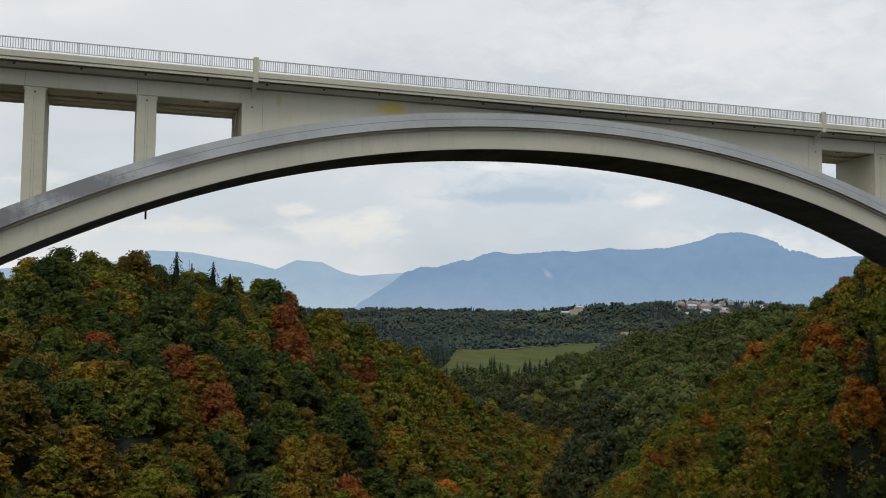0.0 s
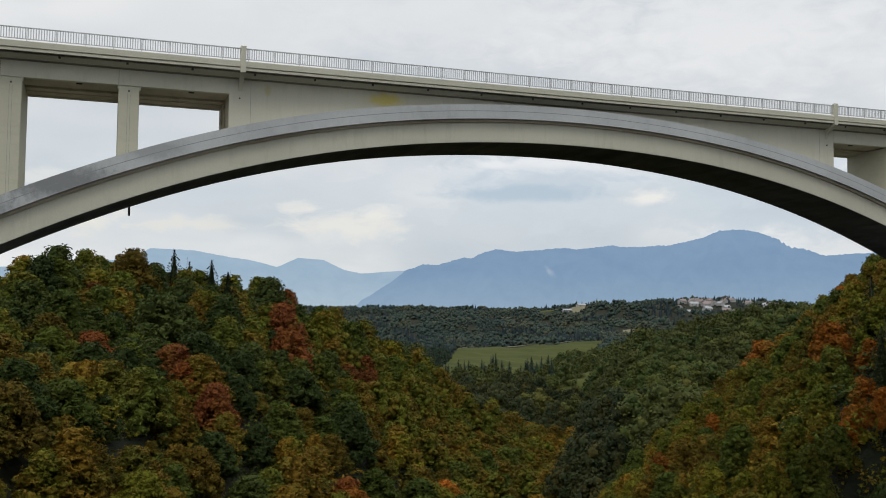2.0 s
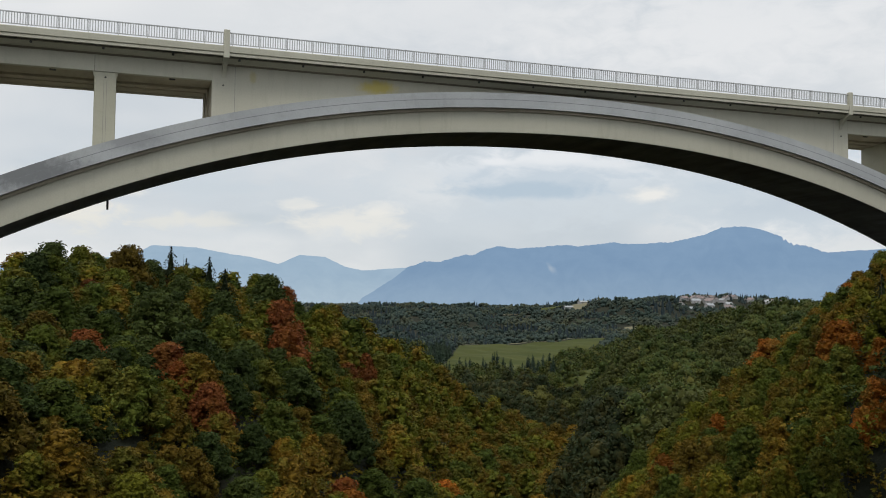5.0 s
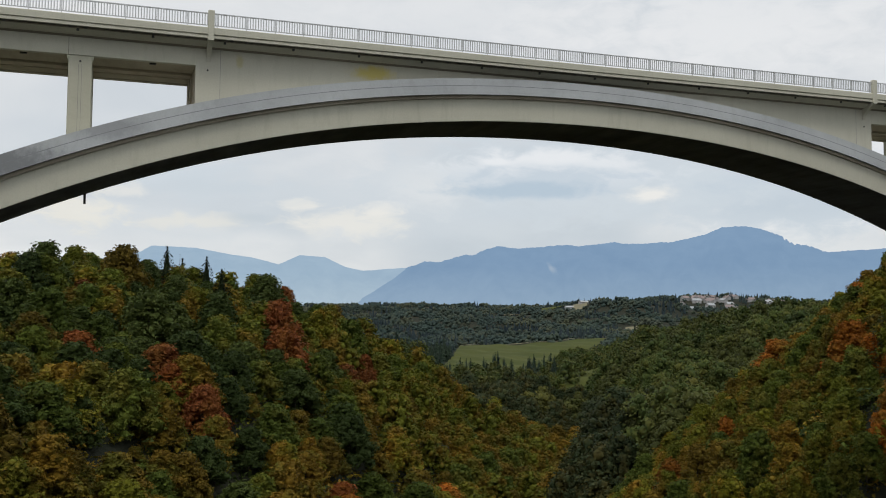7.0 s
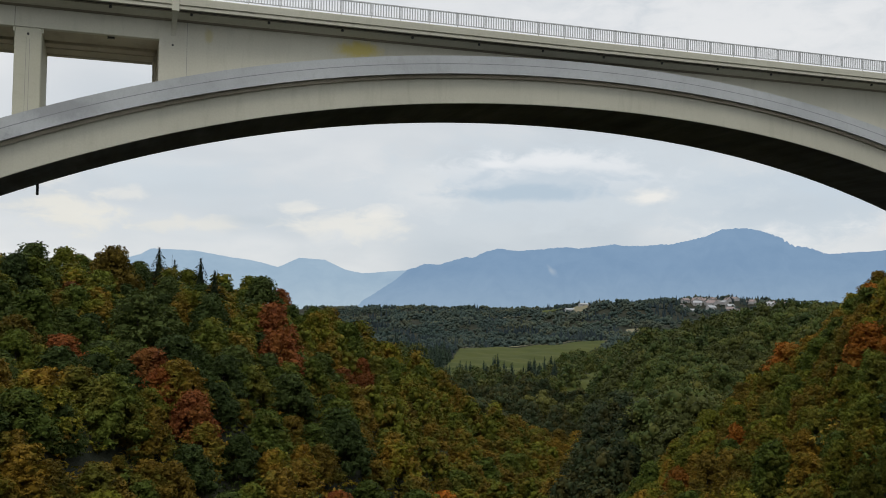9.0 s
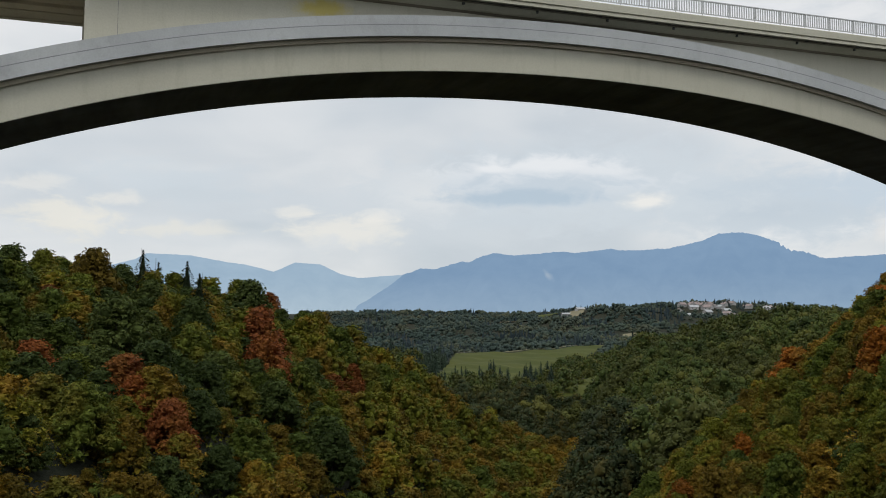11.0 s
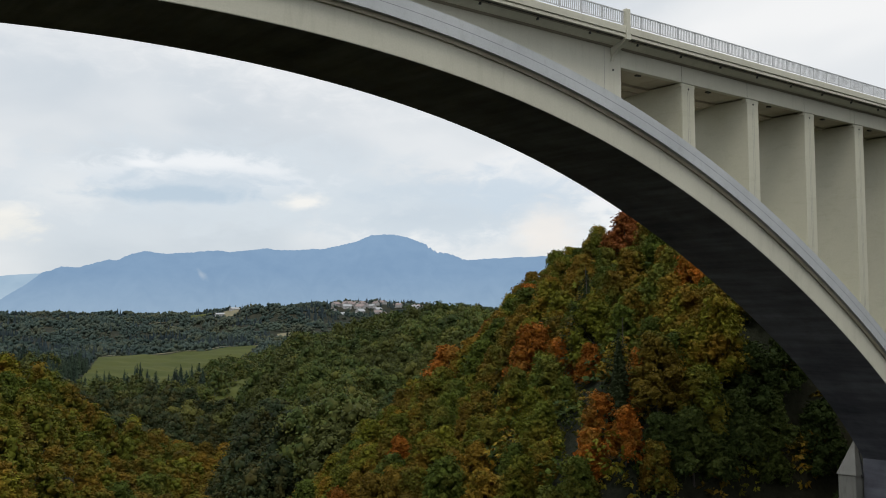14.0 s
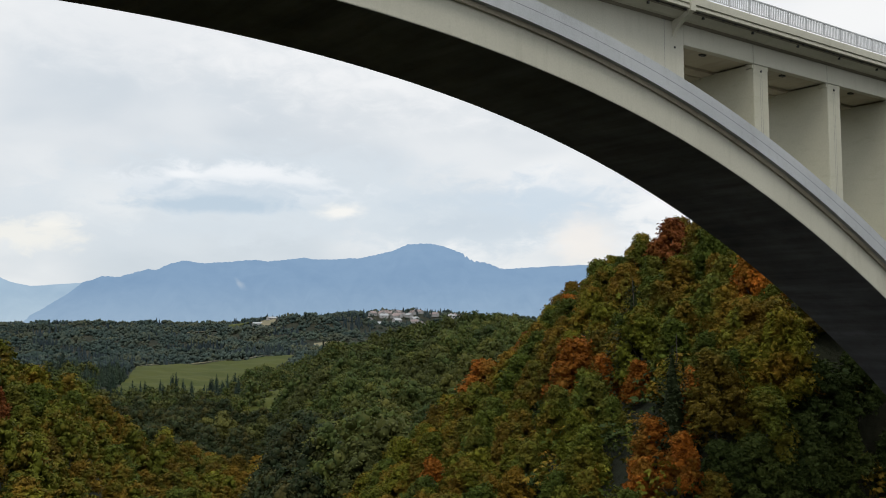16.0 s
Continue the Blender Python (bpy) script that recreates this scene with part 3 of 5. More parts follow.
FIELDS = (
    ("meadow", (spot(18.6, 890), spot(23.4, 900), spot(28.6, 1545), spot(20.0, 1440)), MEADOW, "mown green meadow among the valley woods"),
    ("meadow", (spot(25.2, 640), spot(28.0, 690), spot(29.6, 900), spot(27.6, 850)), MEADOW, "small green clearing between wooded strips"),
    ("farm_track", (spot(20.0, 1452), spot(28.6, 1557), spot(28.6, 1563), spot(20.0, 1458)), STUBBLE, "pale gravel track along the meadow's far edge"),
    ("stubble_field", (spot(22.4, 2320), spot(24.2, 2320), spot(24.4, 2460), spot(22.4, 2440)), STUBBLE, "pale stubble field in a gap of the far woods"),
    ("stubble_field", (spot(26.6, 2420), spot(27.4, 2420), spot(27.5, 2520), spot(26.6, 2520)), STUBBLE, "pale stubble field in a gap of the far woods"),
    ("stubble_field", (spot(29.6, 1900), spot(31.4, 1930), spot(31.4, 1990), spot(29.6, 1960)), STUBBLE, "pale stubble field in a gap of the far woods"),
    ("far_meadow", (spot(24.8, 2560), spot(26.2, 2560), spot(26.4, 2680), spot(24.8, 2680)), MEADOW, "small green meadow in a gap of the far woods"),
    ("far_meadow", (spot(30.6, 2480), spot(32.2, 2480), spot(32.2, 2620), spot(30.6, 2620)), MEADOW, "small green meadow below the village"),
    ("stubble_field", (spot(33.0, 2250), spot(35.2, 2250), spot(35.2, 2350), spot(33.0, 2350)), STUBBLE, "pale stubble field below the village"),
)
for f in FIELDS:
    make_field(*f)


def inside(px, py, corners, grow=6.0):
    """Which points lie in a four-cornered field."""
    c = np.array(corners, float)
    mid = c.mean(0)
    c = mid + (c - mid) * (1 + grow / np.linalg.norm(c - mid, axis=1, keepdims=True))
    hit = np.ones(np.shape(px), bool)
    for i in range(4):
        a, b = c[i], c[(i + 1) % 4]
        hit &= (b[0] - a[0]) * (py - a[1]) - (b[1] - a[1]) * (px - a[0]) >= 0
    return hit


# ---------------------------------------------------------------- far mountains
RIDGE_A = ((-14, 1.9), (-6.5, 2.2), (0.3, 2.83), (1.7, 3.19), (2.3, 3.55), (4.7, 3.49), (6.8, 3.12), (7.8, 3.01), (9.4, 2.62), (10.6, 3.17),
           (12.1, 3.07), (13.3, 2.52), (14.3, 2.31), (16.6, 2.5), (20, 2.5))
RIDGE_B = ((12.4, 0.0), (13.0, 0.14), (14.3, 0.72), (15.95, 1.76), (16.9, 2.51), (17.9, 2.88), (18.9, 2.89), (20.3, 3.31), (20.75, 3.28), (21.6, 3.65),
           (22.2, 3.82), (23.4, 3.69), (26.2, 3.90), (26.9, 3.81), (29.0, 4.04), (29.8, 3.94), (32.3, 4.06), (34.0, 4.43), (35.0, 4.84), (36.0, 4.92),
           (36.8, 4.81), (37.7, 4.54), (38.3, 4.19), (38.75, 3.93), (39.6, 3.73), (40.6, 3.38), (41.6, 3.43), (43.6, 3.53), (45.9, 3.58), (46.6, 2.9), (49, 1.6), (54, 0.4))


def mountain(name, ridge, dist, mat, label, crag):
    """A long ridge of hills with a stepped crest, rising from its foot in folds."""
    az = np.arange(ridge[0][0], ridge[-1][0], 0.05)
    el = np.interp(az, [r[0] for r in ridge], [r[1] for r in ridge])
    bm = bmesh.new()
    rows = 14
    grid = []
    for k in range(rows + 1):
        f = k / rows
        line = []
        for a, e in zip(az, el):
            fold = 60 * math.sin(a * 2.3 + 3 * f) + 35 * math.sin(a * 5.1 + 1.7)
            r = dist - (1 - f) * (420 + fold)
            rugged = crag * (noise.noise(Vector((a * 2.2, 0.3, 1))) + 0.9 * noise.noise(Vector((a * 7.0, 2.3, 1))) + 0.6 * noise.noise(Vector((a * 19.0, 4.3, 1)))) * (2.6 if 37.5 < a < 40.5 else 0.85)
            z = -70 + (math.tan(radians(e + rugged)) * dist - 17.5 + 70) * f ** 0.9
            x, y = -32 + r * math.sin(radians(a)), -65 + r * math.cos(radians(a))
            line.append(bm.verts.new((x, y, z)))
        grid.append(line)
    for k in range(rows):
        for i in range(len(az) - 1):
            bm.faces.new((grid[k][i], grid[k][i + 1], grid[k + 1][i + 1], grid[k + 1][i]))
    return tagged(new(name, finish(bm, name, mat, True)), label, "mountain", kind="structure")


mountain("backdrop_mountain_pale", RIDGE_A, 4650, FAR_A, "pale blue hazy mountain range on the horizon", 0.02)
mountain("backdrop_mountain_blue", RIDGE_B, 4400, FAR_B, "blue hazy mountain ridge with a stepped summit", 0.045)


# ---------------------------------------------------------------- the bridge
# x runs along the bridge from the crown of the arch, y = 0 is the face of the spandrels, z = 0 the head of the openings
ARCH_Y0, ARCH_Y1 = -0.76, 6.69
WALL_Y1 = 5.93
OPEN_X, BAY, PIER_W, POST_X = 30.0, 8.478, 1.55, 29.12
DECK_X = 118.0
SLAB_TOP, SLAB_Y0, SLAB_Y1 = 2.45, -1.46, 7.39

bridge = tagged(new("arch_bridge"), "cream-painted concrete arch road bridge with a grey weathered arch cap", "bridge")


def intrados(x):
    q = (x / 40.0) ** 2
    return -2.352 - 6.303 * q - 2.017 * q ** 2 + 0.886 * q ** 3 - 0.141 * q ** 4


def arch_point(x, off):
    """A point of the arch's side, off metres above the soffit, square to it."""
    e = 0.05
    g = (intrados(x + e) - intrados(x - e)) / (2 * e)
    k = 1 / math.sqrt(1 + g * g)
    return x - g * k * off, intrados(x) + k * off


def face_depth(x):
    return 2.0


def cap_depth(x):
    return 3.26 + 0.10 * (x / 50) ** 2


ARCH_XS = [-76 + 152 * i / 190 for i in range(191)]


def arch_line(depth, y, extra=0.0):
    pts = []
    for x in ARCH_XS:
        d = depth(x) if callable(depth) else depth
        px, pz = arch_point(x, d + extra)
        pts.append((px, y, pz))
    return pts


def make_arch():
    low_f, low_b = arch_line(0.0, ARCH_Y0), arch_line(0.0, ARCH_Y1)
    bm = bmesh.new()
    strip(bm, arch_line(0.035, ARCH_Y0), arch_line(face_depth, ARCH_Y0, 0.03), True)
    strip(bm, arch_line(0.035, ARCH_Y0), arch_line(0.0, ARCH_Y0 + 0.03))
    strip(bm, arch_line(0.035, ARCH_Y1), arch_line(face_depth, ARCH_Y1, 0.03))
    strip(bm, arch_line(0.035, ARCH_Y1), arch_line(0.0, ARCH_Y1 - 0.03), True)
    strip(bm, arch_line(cap_depth, ARCH_Y0 + 0.2, -0.05), arch_line(cap_depth, ARCH_Y1 - 0.2, -0.05), True)
    part("arch_rib", bm, CREAM, bridge, smooth=True)
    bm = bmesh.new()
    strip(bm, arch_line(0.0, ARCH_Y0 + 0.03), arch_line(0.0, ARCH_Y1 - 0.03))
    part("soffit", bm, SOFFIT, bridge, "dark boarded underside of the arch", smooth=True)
    # the cap: a lower and an upper course, the upper set back by a hand, each a closed section
    for side, y_in, y_out in (("front", ARCH_Y0 + 0.5, ARCH_Y0 - 0.50), ("back", ARCH_Y1 - 0.5, ARCH_Y1 + 0.50)):
        out = -1 if side == "front" else 1
        for a0, a1, set_back in ((0.0, 0.52, 0.0), (0.545, 1.0, 0.05)):
            bm = bmesh.new()

            def level(f):
                return lambda x: face_depth(x) + (cap_depth(x) - face_depth(x)) * f
            yo = y_out - out * set_back
            lo_o, hi_o = arch_line(level(a0), yo), arch_line(level(a1), yo - out * 0.03)
            lo_i, hi_i = arch_line(level(a0), y_in), arch_line(level(a1), y_in)
            strip(bm, lo_o, hi_o, side == "front")
            strip(bm, lo_o, lo_i, side == "back")
            strip(bm, hi_o, hi_i, side == "front")
            bmesh.ops.remove_doubles(bm, verts=bm.verts[:], dist=0.001)
            part("arch_cap", bm, CAP, bridge, "grey weathered cap course along the arch", smooth=False)
        # an added brown strip stands in for the shadow and staining under the cap
        bm = bmesh.new()
        ym = y_in - out * 0.05 + out * 0.72
        lo_o, hi_o = arch_line(face_depth, ym, -0.24), arch_line(face_depth, ym + out * 0.06, -0.01)
        strip(bm, lo_o, hi_o, side == "front")
        strip(bm, lo_o, arch_line(face_depth, y_in, -0.24), side == "back")
        bmesh.ops.remove_doubles(bm, verts=bm.verts[:], dist=0.001)
        part("moulding", bm, UNDERDECK, bridge, "brown strip for the shadow and staining below the cap", smooth=False)
        bm = bmesh.new()
        yo = y_out - out * 0.04
        strip(bm, arch_line(level_mid(0.50), yo), arch_line(level_mid(0.56), yo), side == "front")
        part("joint", bm, SEAM, bridge, smooth=True)


def level_mid(f):
    return lambda x: face_depth(x) + (cap_depth(x) - face_depth(x)) * f


make_arch()


def cap_top(x):
    """Height of the arch's back at x."""
    best = min(((abs(arch_point(k, cap_depth(k))[0] - x), arch_point(k, cap_depth(k))[1]) for k in [x + (i - 40) * 0.12 for i in range(110)] + [x - (i - 40) * 0.12 for i in range(110)]))
    return best[1]


def make_spandrel():
    """The closed middle of the spandrels, front and back, down to the arch."""
    for y0, y1 in ((0.0, 0.45), (WALL_Y1 - 0.45, WALL_Y1)):
        bm = bmesh.new()
        xs = [-OPEN_X + 2 * OPEN_X * i / 60 for i in range(61)]
        rows_f = [(x, y0, min(cap_top(x) - 0.5, 1.3)) for x in xs], [(x, y0, 1.45) for x in xs]
        rows_b = [(x, y1, p[2]) for x, p in zip(xs, rows_f[0])], [(x, y1, 1.45) for x in xs]
        strip(bm, rows_f[0], rows_f[1], True)
        strip(bm, rows_b[0], rows_b[1])
        for i in (0, -1):
            q = [bm.verts.new(v) for v in (rows_f[0][i], rows_f[1][i], rows_b[1][i], rows_b[0][i])]
            bm.faces.new(q if i == 0 else q[::-1])
        part("spandrel_wall", bm, SPANDREL, bridge, "cream spandrel wall with yellow damp stains")
    for sx in (-1, 1):
        bm = bmesh.new()
        x0, x1 = sorted((sx * (OPEN_X - 0.02), sx * (OPEN_X - 1.5)))
        box(bm, x0, x1, 0.45, WALL_Y1 - 0.45, cap_top(OPEN_X) - 1.2, 1.45)
        for k, (y0, y1) in enumerate(((3.1, 4.1), (4.12, WALL_Y1 - 0.47))):
            a = sx * (OPEN_X - 0.05)
            b = sx * (OPEN_X + 0.10 + 0.09 * k)
            box(bm, min(a, b), max(a, b), y0, y1, cap_top(OPEN_X) - 1.2, 0.05, 0.02)
        part("cross_wall", bm, UNDERDECK, bridge, "brown ribbed end wall under the deck")
        # seam of the pilaster beside the post
        bm = bmesh.new()
        xs0 = sx * (OPEN_X - 1.72)
        box(bm, xs0 - 0.012, xs0 + 0.012, -0.004, 0.05, cap_top(28.3) - 0.3, 1.3)
        part("joint", bm, SEAM, bridge)


make_spandrel()


def make_pier(sx, k):
    """A cross wall from the arch's back to the deck, its ends shaped as pilasters."""
    x1 = OPEN_X + k * BAY
    x0 = x1 - PIER_W
    mid = sx * (x0 + x1) / 2
    if x1 < 76:
        foot = cap_top(x1) - 0.9
    else:
        foot = float(height(mid, 3.0)) - 1.5
    bm = bmesh.new()
    w = PIER_W / 2
    box(bm, mid - w, mid + w, 0.0, WALL_Y1, foot, -0.02, 0.05)
    # small corbels under the beams, plinth on the arch
    for e in (-1, 1):
        a = mid + e * w
        box(bm, min(a, a + e * 0.09), max(a, a + e * 0.09), 0.03, 0.55, -0.30, -0.005, 0.02)
    pier = part("pier", bm, PIER_CREAM, bridge, "cream concrete cross wall standing on the arch")
    # no recess is cut: two dark strips imitate a groove's darker edges
    bm = bmesh.new()
    for e in (-0.1, 0.1):
        box(bm, mid + e - 0.009, mid + e + 0.009, -0.004, 0.02, foot, -0.62)
    part("groove", bm, SEAM, pier)
    bm = bmesh.new()
    tube(bm, (mid, 0.02, -0.42), (mid, -0.05, -0.42), 0.075, 0.075, 10)
    part("weep_pipe", bm, DARK_STEEL, pier)
    bm = bmesh.new()
    box(bm, mid - sx * 0.0 - 0.015 - w, mid - w + 0.015, -0.004, 0.03, 0.03, 1.2)
    part("joint", bm, JOINT, pier)


for sx in (-1, 1):
    for k in range(1, 10):
        make_pier(sx, k)


def make_beams():
    """Spandrel beams over the openings, and what is seen of the deck from below."""
    for sx in (-1, 1):
        a, b = sorted((sx * OPEN_X, sx * DECK_X))
        for y0, y1, z0 in ((0.0, 0.45, 0.0), (WALL_Y1 - 0.45, WALL_Y1, -0.26)):
            bm = bmesh.new()
            box(bm, a, b, y0, y1, z0, 1.45, 0.03)
            part("edge_beam", bm, CREAM if z0 == 0 else UNDERDECK, bridge)
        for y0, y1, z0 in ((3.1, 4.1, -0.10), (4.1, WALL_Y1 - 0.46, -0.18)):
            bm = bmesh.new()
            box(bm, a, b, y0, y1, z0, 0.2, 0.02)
            part("inner_beam", bm, UNDERDECK, bridge, "brown beam under the deck")
        for k in range(0, 10):
            bm = bmesh.new()
            x0 = sx * (OPEN_X + k * BAY + (BAY - PIER_W) * 0.42)
            box(bm, x0 - 0.22, x0 + 0.22, 0.75, 1.0, -0.0, 0.2)
            part("drain_slot", bm, DARK_STEEL, bridge)
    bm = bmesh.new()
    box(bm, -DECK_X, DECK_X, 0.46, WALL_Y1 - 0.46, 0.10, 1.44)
    part("deck_soffit", bm, UNDERDECK, bridge, "brown underside of the deck")


make_beams()


def make_deck():
    """The deck slab with its cantilevered edges: one section drawn along the bridge."""
    section = [(SLAB_Y0 + 0.18, 1.70), (SLAB_Y0 + 0.10, 1.66), (SLAB_Y0 + 0.05, 1.68), (SLAB_Y0 + 0.05, 1.85), (SLAB_Y0 + 0.11, 1.87), (SLAB_Y0 + 0.11, 1.93), (SLAB_Y0, 1.95), (SLAB_Y0, 2.40), (SLAB_Y0 + 0.06, SLAB_TOP),
               (SLAB_Y0 + 1.0, SLAB_TOP), (SLAB_Y0 + 1.02, SLAB_TOP - 0.15)]
    mirror = [(SLAB_Y0 + SLAB_Y1 - y, z) for y, z in section][::-1]
    under = [(WALL_Y1 + 0.05, 1.30), (WALL_Y1, 1.26), (0.0, 1.26), (-0.05, 1.30), (-0.5, 1.36)]
    ring = section + mirror + under
    xs = [-DECK_X + 2 * DECK_X * i / 40 for i in range(41)]
    bm = bmesh.new()
    rings = [[bm.verts.new((x, y, z)) for y, z in ring] for x in xs]
    m = len(ring)
    for a, b in zip(rings, rings[1:]):
        for i in range(m):
            j = (i + 1) % m
            bm.faces.new((a[i], b[i], b[j], a[j]))
    bm.faces.new(rings[0])
    bm.faces.new(rings[-1][::-1])
    part("deck_slab", bm, CREAM, bridge, "cream deck slab with a stepped edge")
    # a sheet under each cantilever, coloured dark for the shade there
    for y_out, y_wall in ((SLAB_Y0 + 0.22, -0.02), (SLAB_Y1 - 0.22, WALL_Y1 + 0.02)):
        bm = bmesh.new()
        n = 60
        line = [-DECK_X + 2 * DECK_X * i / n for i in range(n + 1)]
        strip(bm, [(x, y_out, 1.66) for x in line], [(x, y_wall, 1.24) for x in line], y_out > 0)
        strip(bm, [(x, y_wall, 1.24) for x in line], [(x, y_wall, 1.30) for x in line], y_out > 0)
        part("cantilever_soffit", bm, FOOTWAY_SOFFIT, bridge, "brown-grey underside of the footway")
    bm = bmesh.new()
    box(bm, -DECK_X, DECK_X, SLAB_Y0 + 1.04, SLAB_Y1 - 1.04, SLAB_TOP - 0.14, SLAB_TOP - 0.09)
    part("carriageway", bm, ASPHALT, bridge, "dark asphalt carriageway")
    # dark drip line and service cable below the edge
    for y in (SLAB_Y0 + 0.28,):
        bm = bmesh.new()
        tube(bm, (-DECK_X, y, 1.625), (DECK_X, y, 1.625), 0.022, 0.022, 6)
        cable = part("service_cable", bm, DARK_STEEL, bridge, "thin dark cable clipped under the deck edge")
    bm = bmesh.new()
    box(bm, -0.10, 0.10, SLAB_Y0 + 0.22, SLAB_Y0 + 0.36, 1.58, 1.66, 0.02)
    clip = finish(bm, "clip", DARK_STEEL)
    x = -60.0
    rnd = random.Random(4)
    while x < 84:
        for k in range(2 if x < 26 else 3):
            part("clip", clip, None, cable).location = (x + k * (0.9 + 0.5 * rnd.random()), 0, 0)
        x += 5.4 if x < 26 else 3.6
    bm = bmesh.new()
    tube(bm, (0, -0.95, 1.60), (0, -0.95, 1.44), 0.09, 0.09, 8)
    stub = finish(bm, "drain_stub", DARK_STEEL)
    for i in range(-12, 14):
        part("drain_stub", stub, None, bridge).location = (i * 4.9 + 1.3, 0, 0)


make_deck()


def make_railings():
    """A handrail and a low rail on short feet, with flat bars between them, panel by panel."""
    span, bays = 2.05, 54
    bm = bmesh.new()
    for i in range(11):
        x = 0.09 + i * span / 11
        box(bm, x - 0.034, x + 0.034, -0.022, 0.022, 0.17, 1.0)
    infill = finish(bm, "railing_infill", RAIL)
    bm = bmesh.new()
    box(bm, -0.024, 0.024, -0.025, 0.025, -0.02, 1.0, 0.008)
    post = finish(bm, "railing_post", RAIL)
    for y in (SLAB_Y0 + 0.16, SLAB_Y1 - 0.16):
        bm = bmesh.new()
        box(bm, -bays * span, bays * span, y - 0.04, y + 0.04, SLAB_TOP + 0.97, SLAB_TOP + 1.06, 0.012)
        rail = part("handrail", bm, RAIL, bridge, "grey steel handrail along the footway")
        bm = bmesh.new()
        box(bm, -bays * span, bays * span, y - 0.022, y + 0.022, SLAB_TOP + 0.13, SLAB_TOP + 0.19)
        part("low_rail", bm, RAIL, rail)
        for i in range(-bays, bays):
            tagged(part("railing_infill", infill, None, rail), kind="stuff").location = (i * span, y, SLAB_TOP)
            part("railing_post", post, None, rail).location = (i * span, y, SLAB_TOP)


make_railings()


def make_posts():
    """Tall posts on the edge above the arch's haunches, each on a curved bracket."""
    for sx in (-1, 1):
        for y0, out in ((SLAB_Y0, -1), (SLAB_Y1, 1)):
            x = sx * POST_X
            bm = bmesh.new()
            a, b = sorted((y0 + out * 0.07, y0 - out * 0.30))
            box(bm, x - 0.22, x + 0.22, a, b, 1.50, 3.66, 0.025)
            post = part("parapet_post", bm, CREAM, bridge, "tall cream concrete post on the deck edge")
            bm = bmesh.new()
            wall = 0.0 if out < 0 else WALL_Y1
            pts = []
            for i in range(9):
                f = i / 8
                pts.append((wall + (y0 - wall) * f, 0.24 + (1.52 - 0.24) * f ** 0.55))
            top = [(p[0], 1.62) for p in pts]
            for e in (-0.16, 0.16):
                strip(bm, [(x + e, p[0], p[1]) for p in pts], [(x + e, p[0], p[1]) for p in top], e < 0)
            strip(bm, [(x - 0.16, p[0], p[1]) for p in pts], [(x + 0.16, p[0], p[1]) for p in pts])
            q = [bm.verts.new(v) for v in ((x - 0.16, pts[-1][0], pts[-1][1]), (x + 0.16, pts[-1][0], pts[-1][1]), (x + 0.16, top[-1][0], 1.62), (x - 0.16, top[-1][0], 1.62))]
            bm.faces.new(q)
            q = [bm.verts.new(v) for v in ((x - 0.16, wall + out * 0.02, 0.05), (x + 0.16, wall + out * 0.02, 0.05), (x + 0.16, wall + out * 0.02, 0.4), (x - 0.16, wall + out * 0.02, 0.4))]
            bm.faces.new(q)
            part("bracket", bm, CREAM, post)
            bm = bmesh.new()
            tube(bm, (x + sx * 0.05, wall, -0.30), (x + sx * 0.05, wall + out * 0.05, -0.30), 0.07, 0.07, 10)
            part("weep_pipe", bm, DARK_STEEL, post)


make_posts()


def make_fittings():
    # drain pipe that hangs from the arch's far edge
    bm = bmesh.new()
    z = intrados(-37.3)
    tube(bm, (-37.3, 6.4, z + 0.3), (-37.3, 6.4, z - 0.75), 0.09, 0.09, 8)
    part("drain_pipe", bm, DARK_STEEL, bridge, "short dark drain pipe below the arch")
    # guard wire on small stanchions along the far edge of the arch's back
    for sx in (-1, 1):
        bm = bmesh.new()
        pts = [(sx * (31 + i * 1.5), ARCH_Y1 - 0.3) for i in range(26)]
        line = [Vector((x, y, cap_top(x) + 0.95)) for x, y in pts]
        for a, b in zip(line, line[1:]):
            tube(bm, a, b, 0.018, 0.018, 5, False)
        wire = part("guard_wire", bm, DARK_STEEL, bridge, "thin guard wire along the arch's back")
        for x, y in pts[4::6]:
            bm = bmesh.new()
            tube(bm, (x, y, cap_top(x) - 0.1), (x, y, cap_top(x) + 1.0), 0.03, 0.03, 6)
            part("stanchion", bm, DARK_STEEL, wire)
    # patch plate on the cap
    bm = bmesh.new()
    box(bm, 14.62, 15.0, ARCH_Y0 - 0.37, ARCH_Y0 - 0.30, cap_top(14.8) - 0.45, cap_top(14.8) - 0.12, 0.01)
    part("plate", bm, JOINT, bridge)


make_fittings()


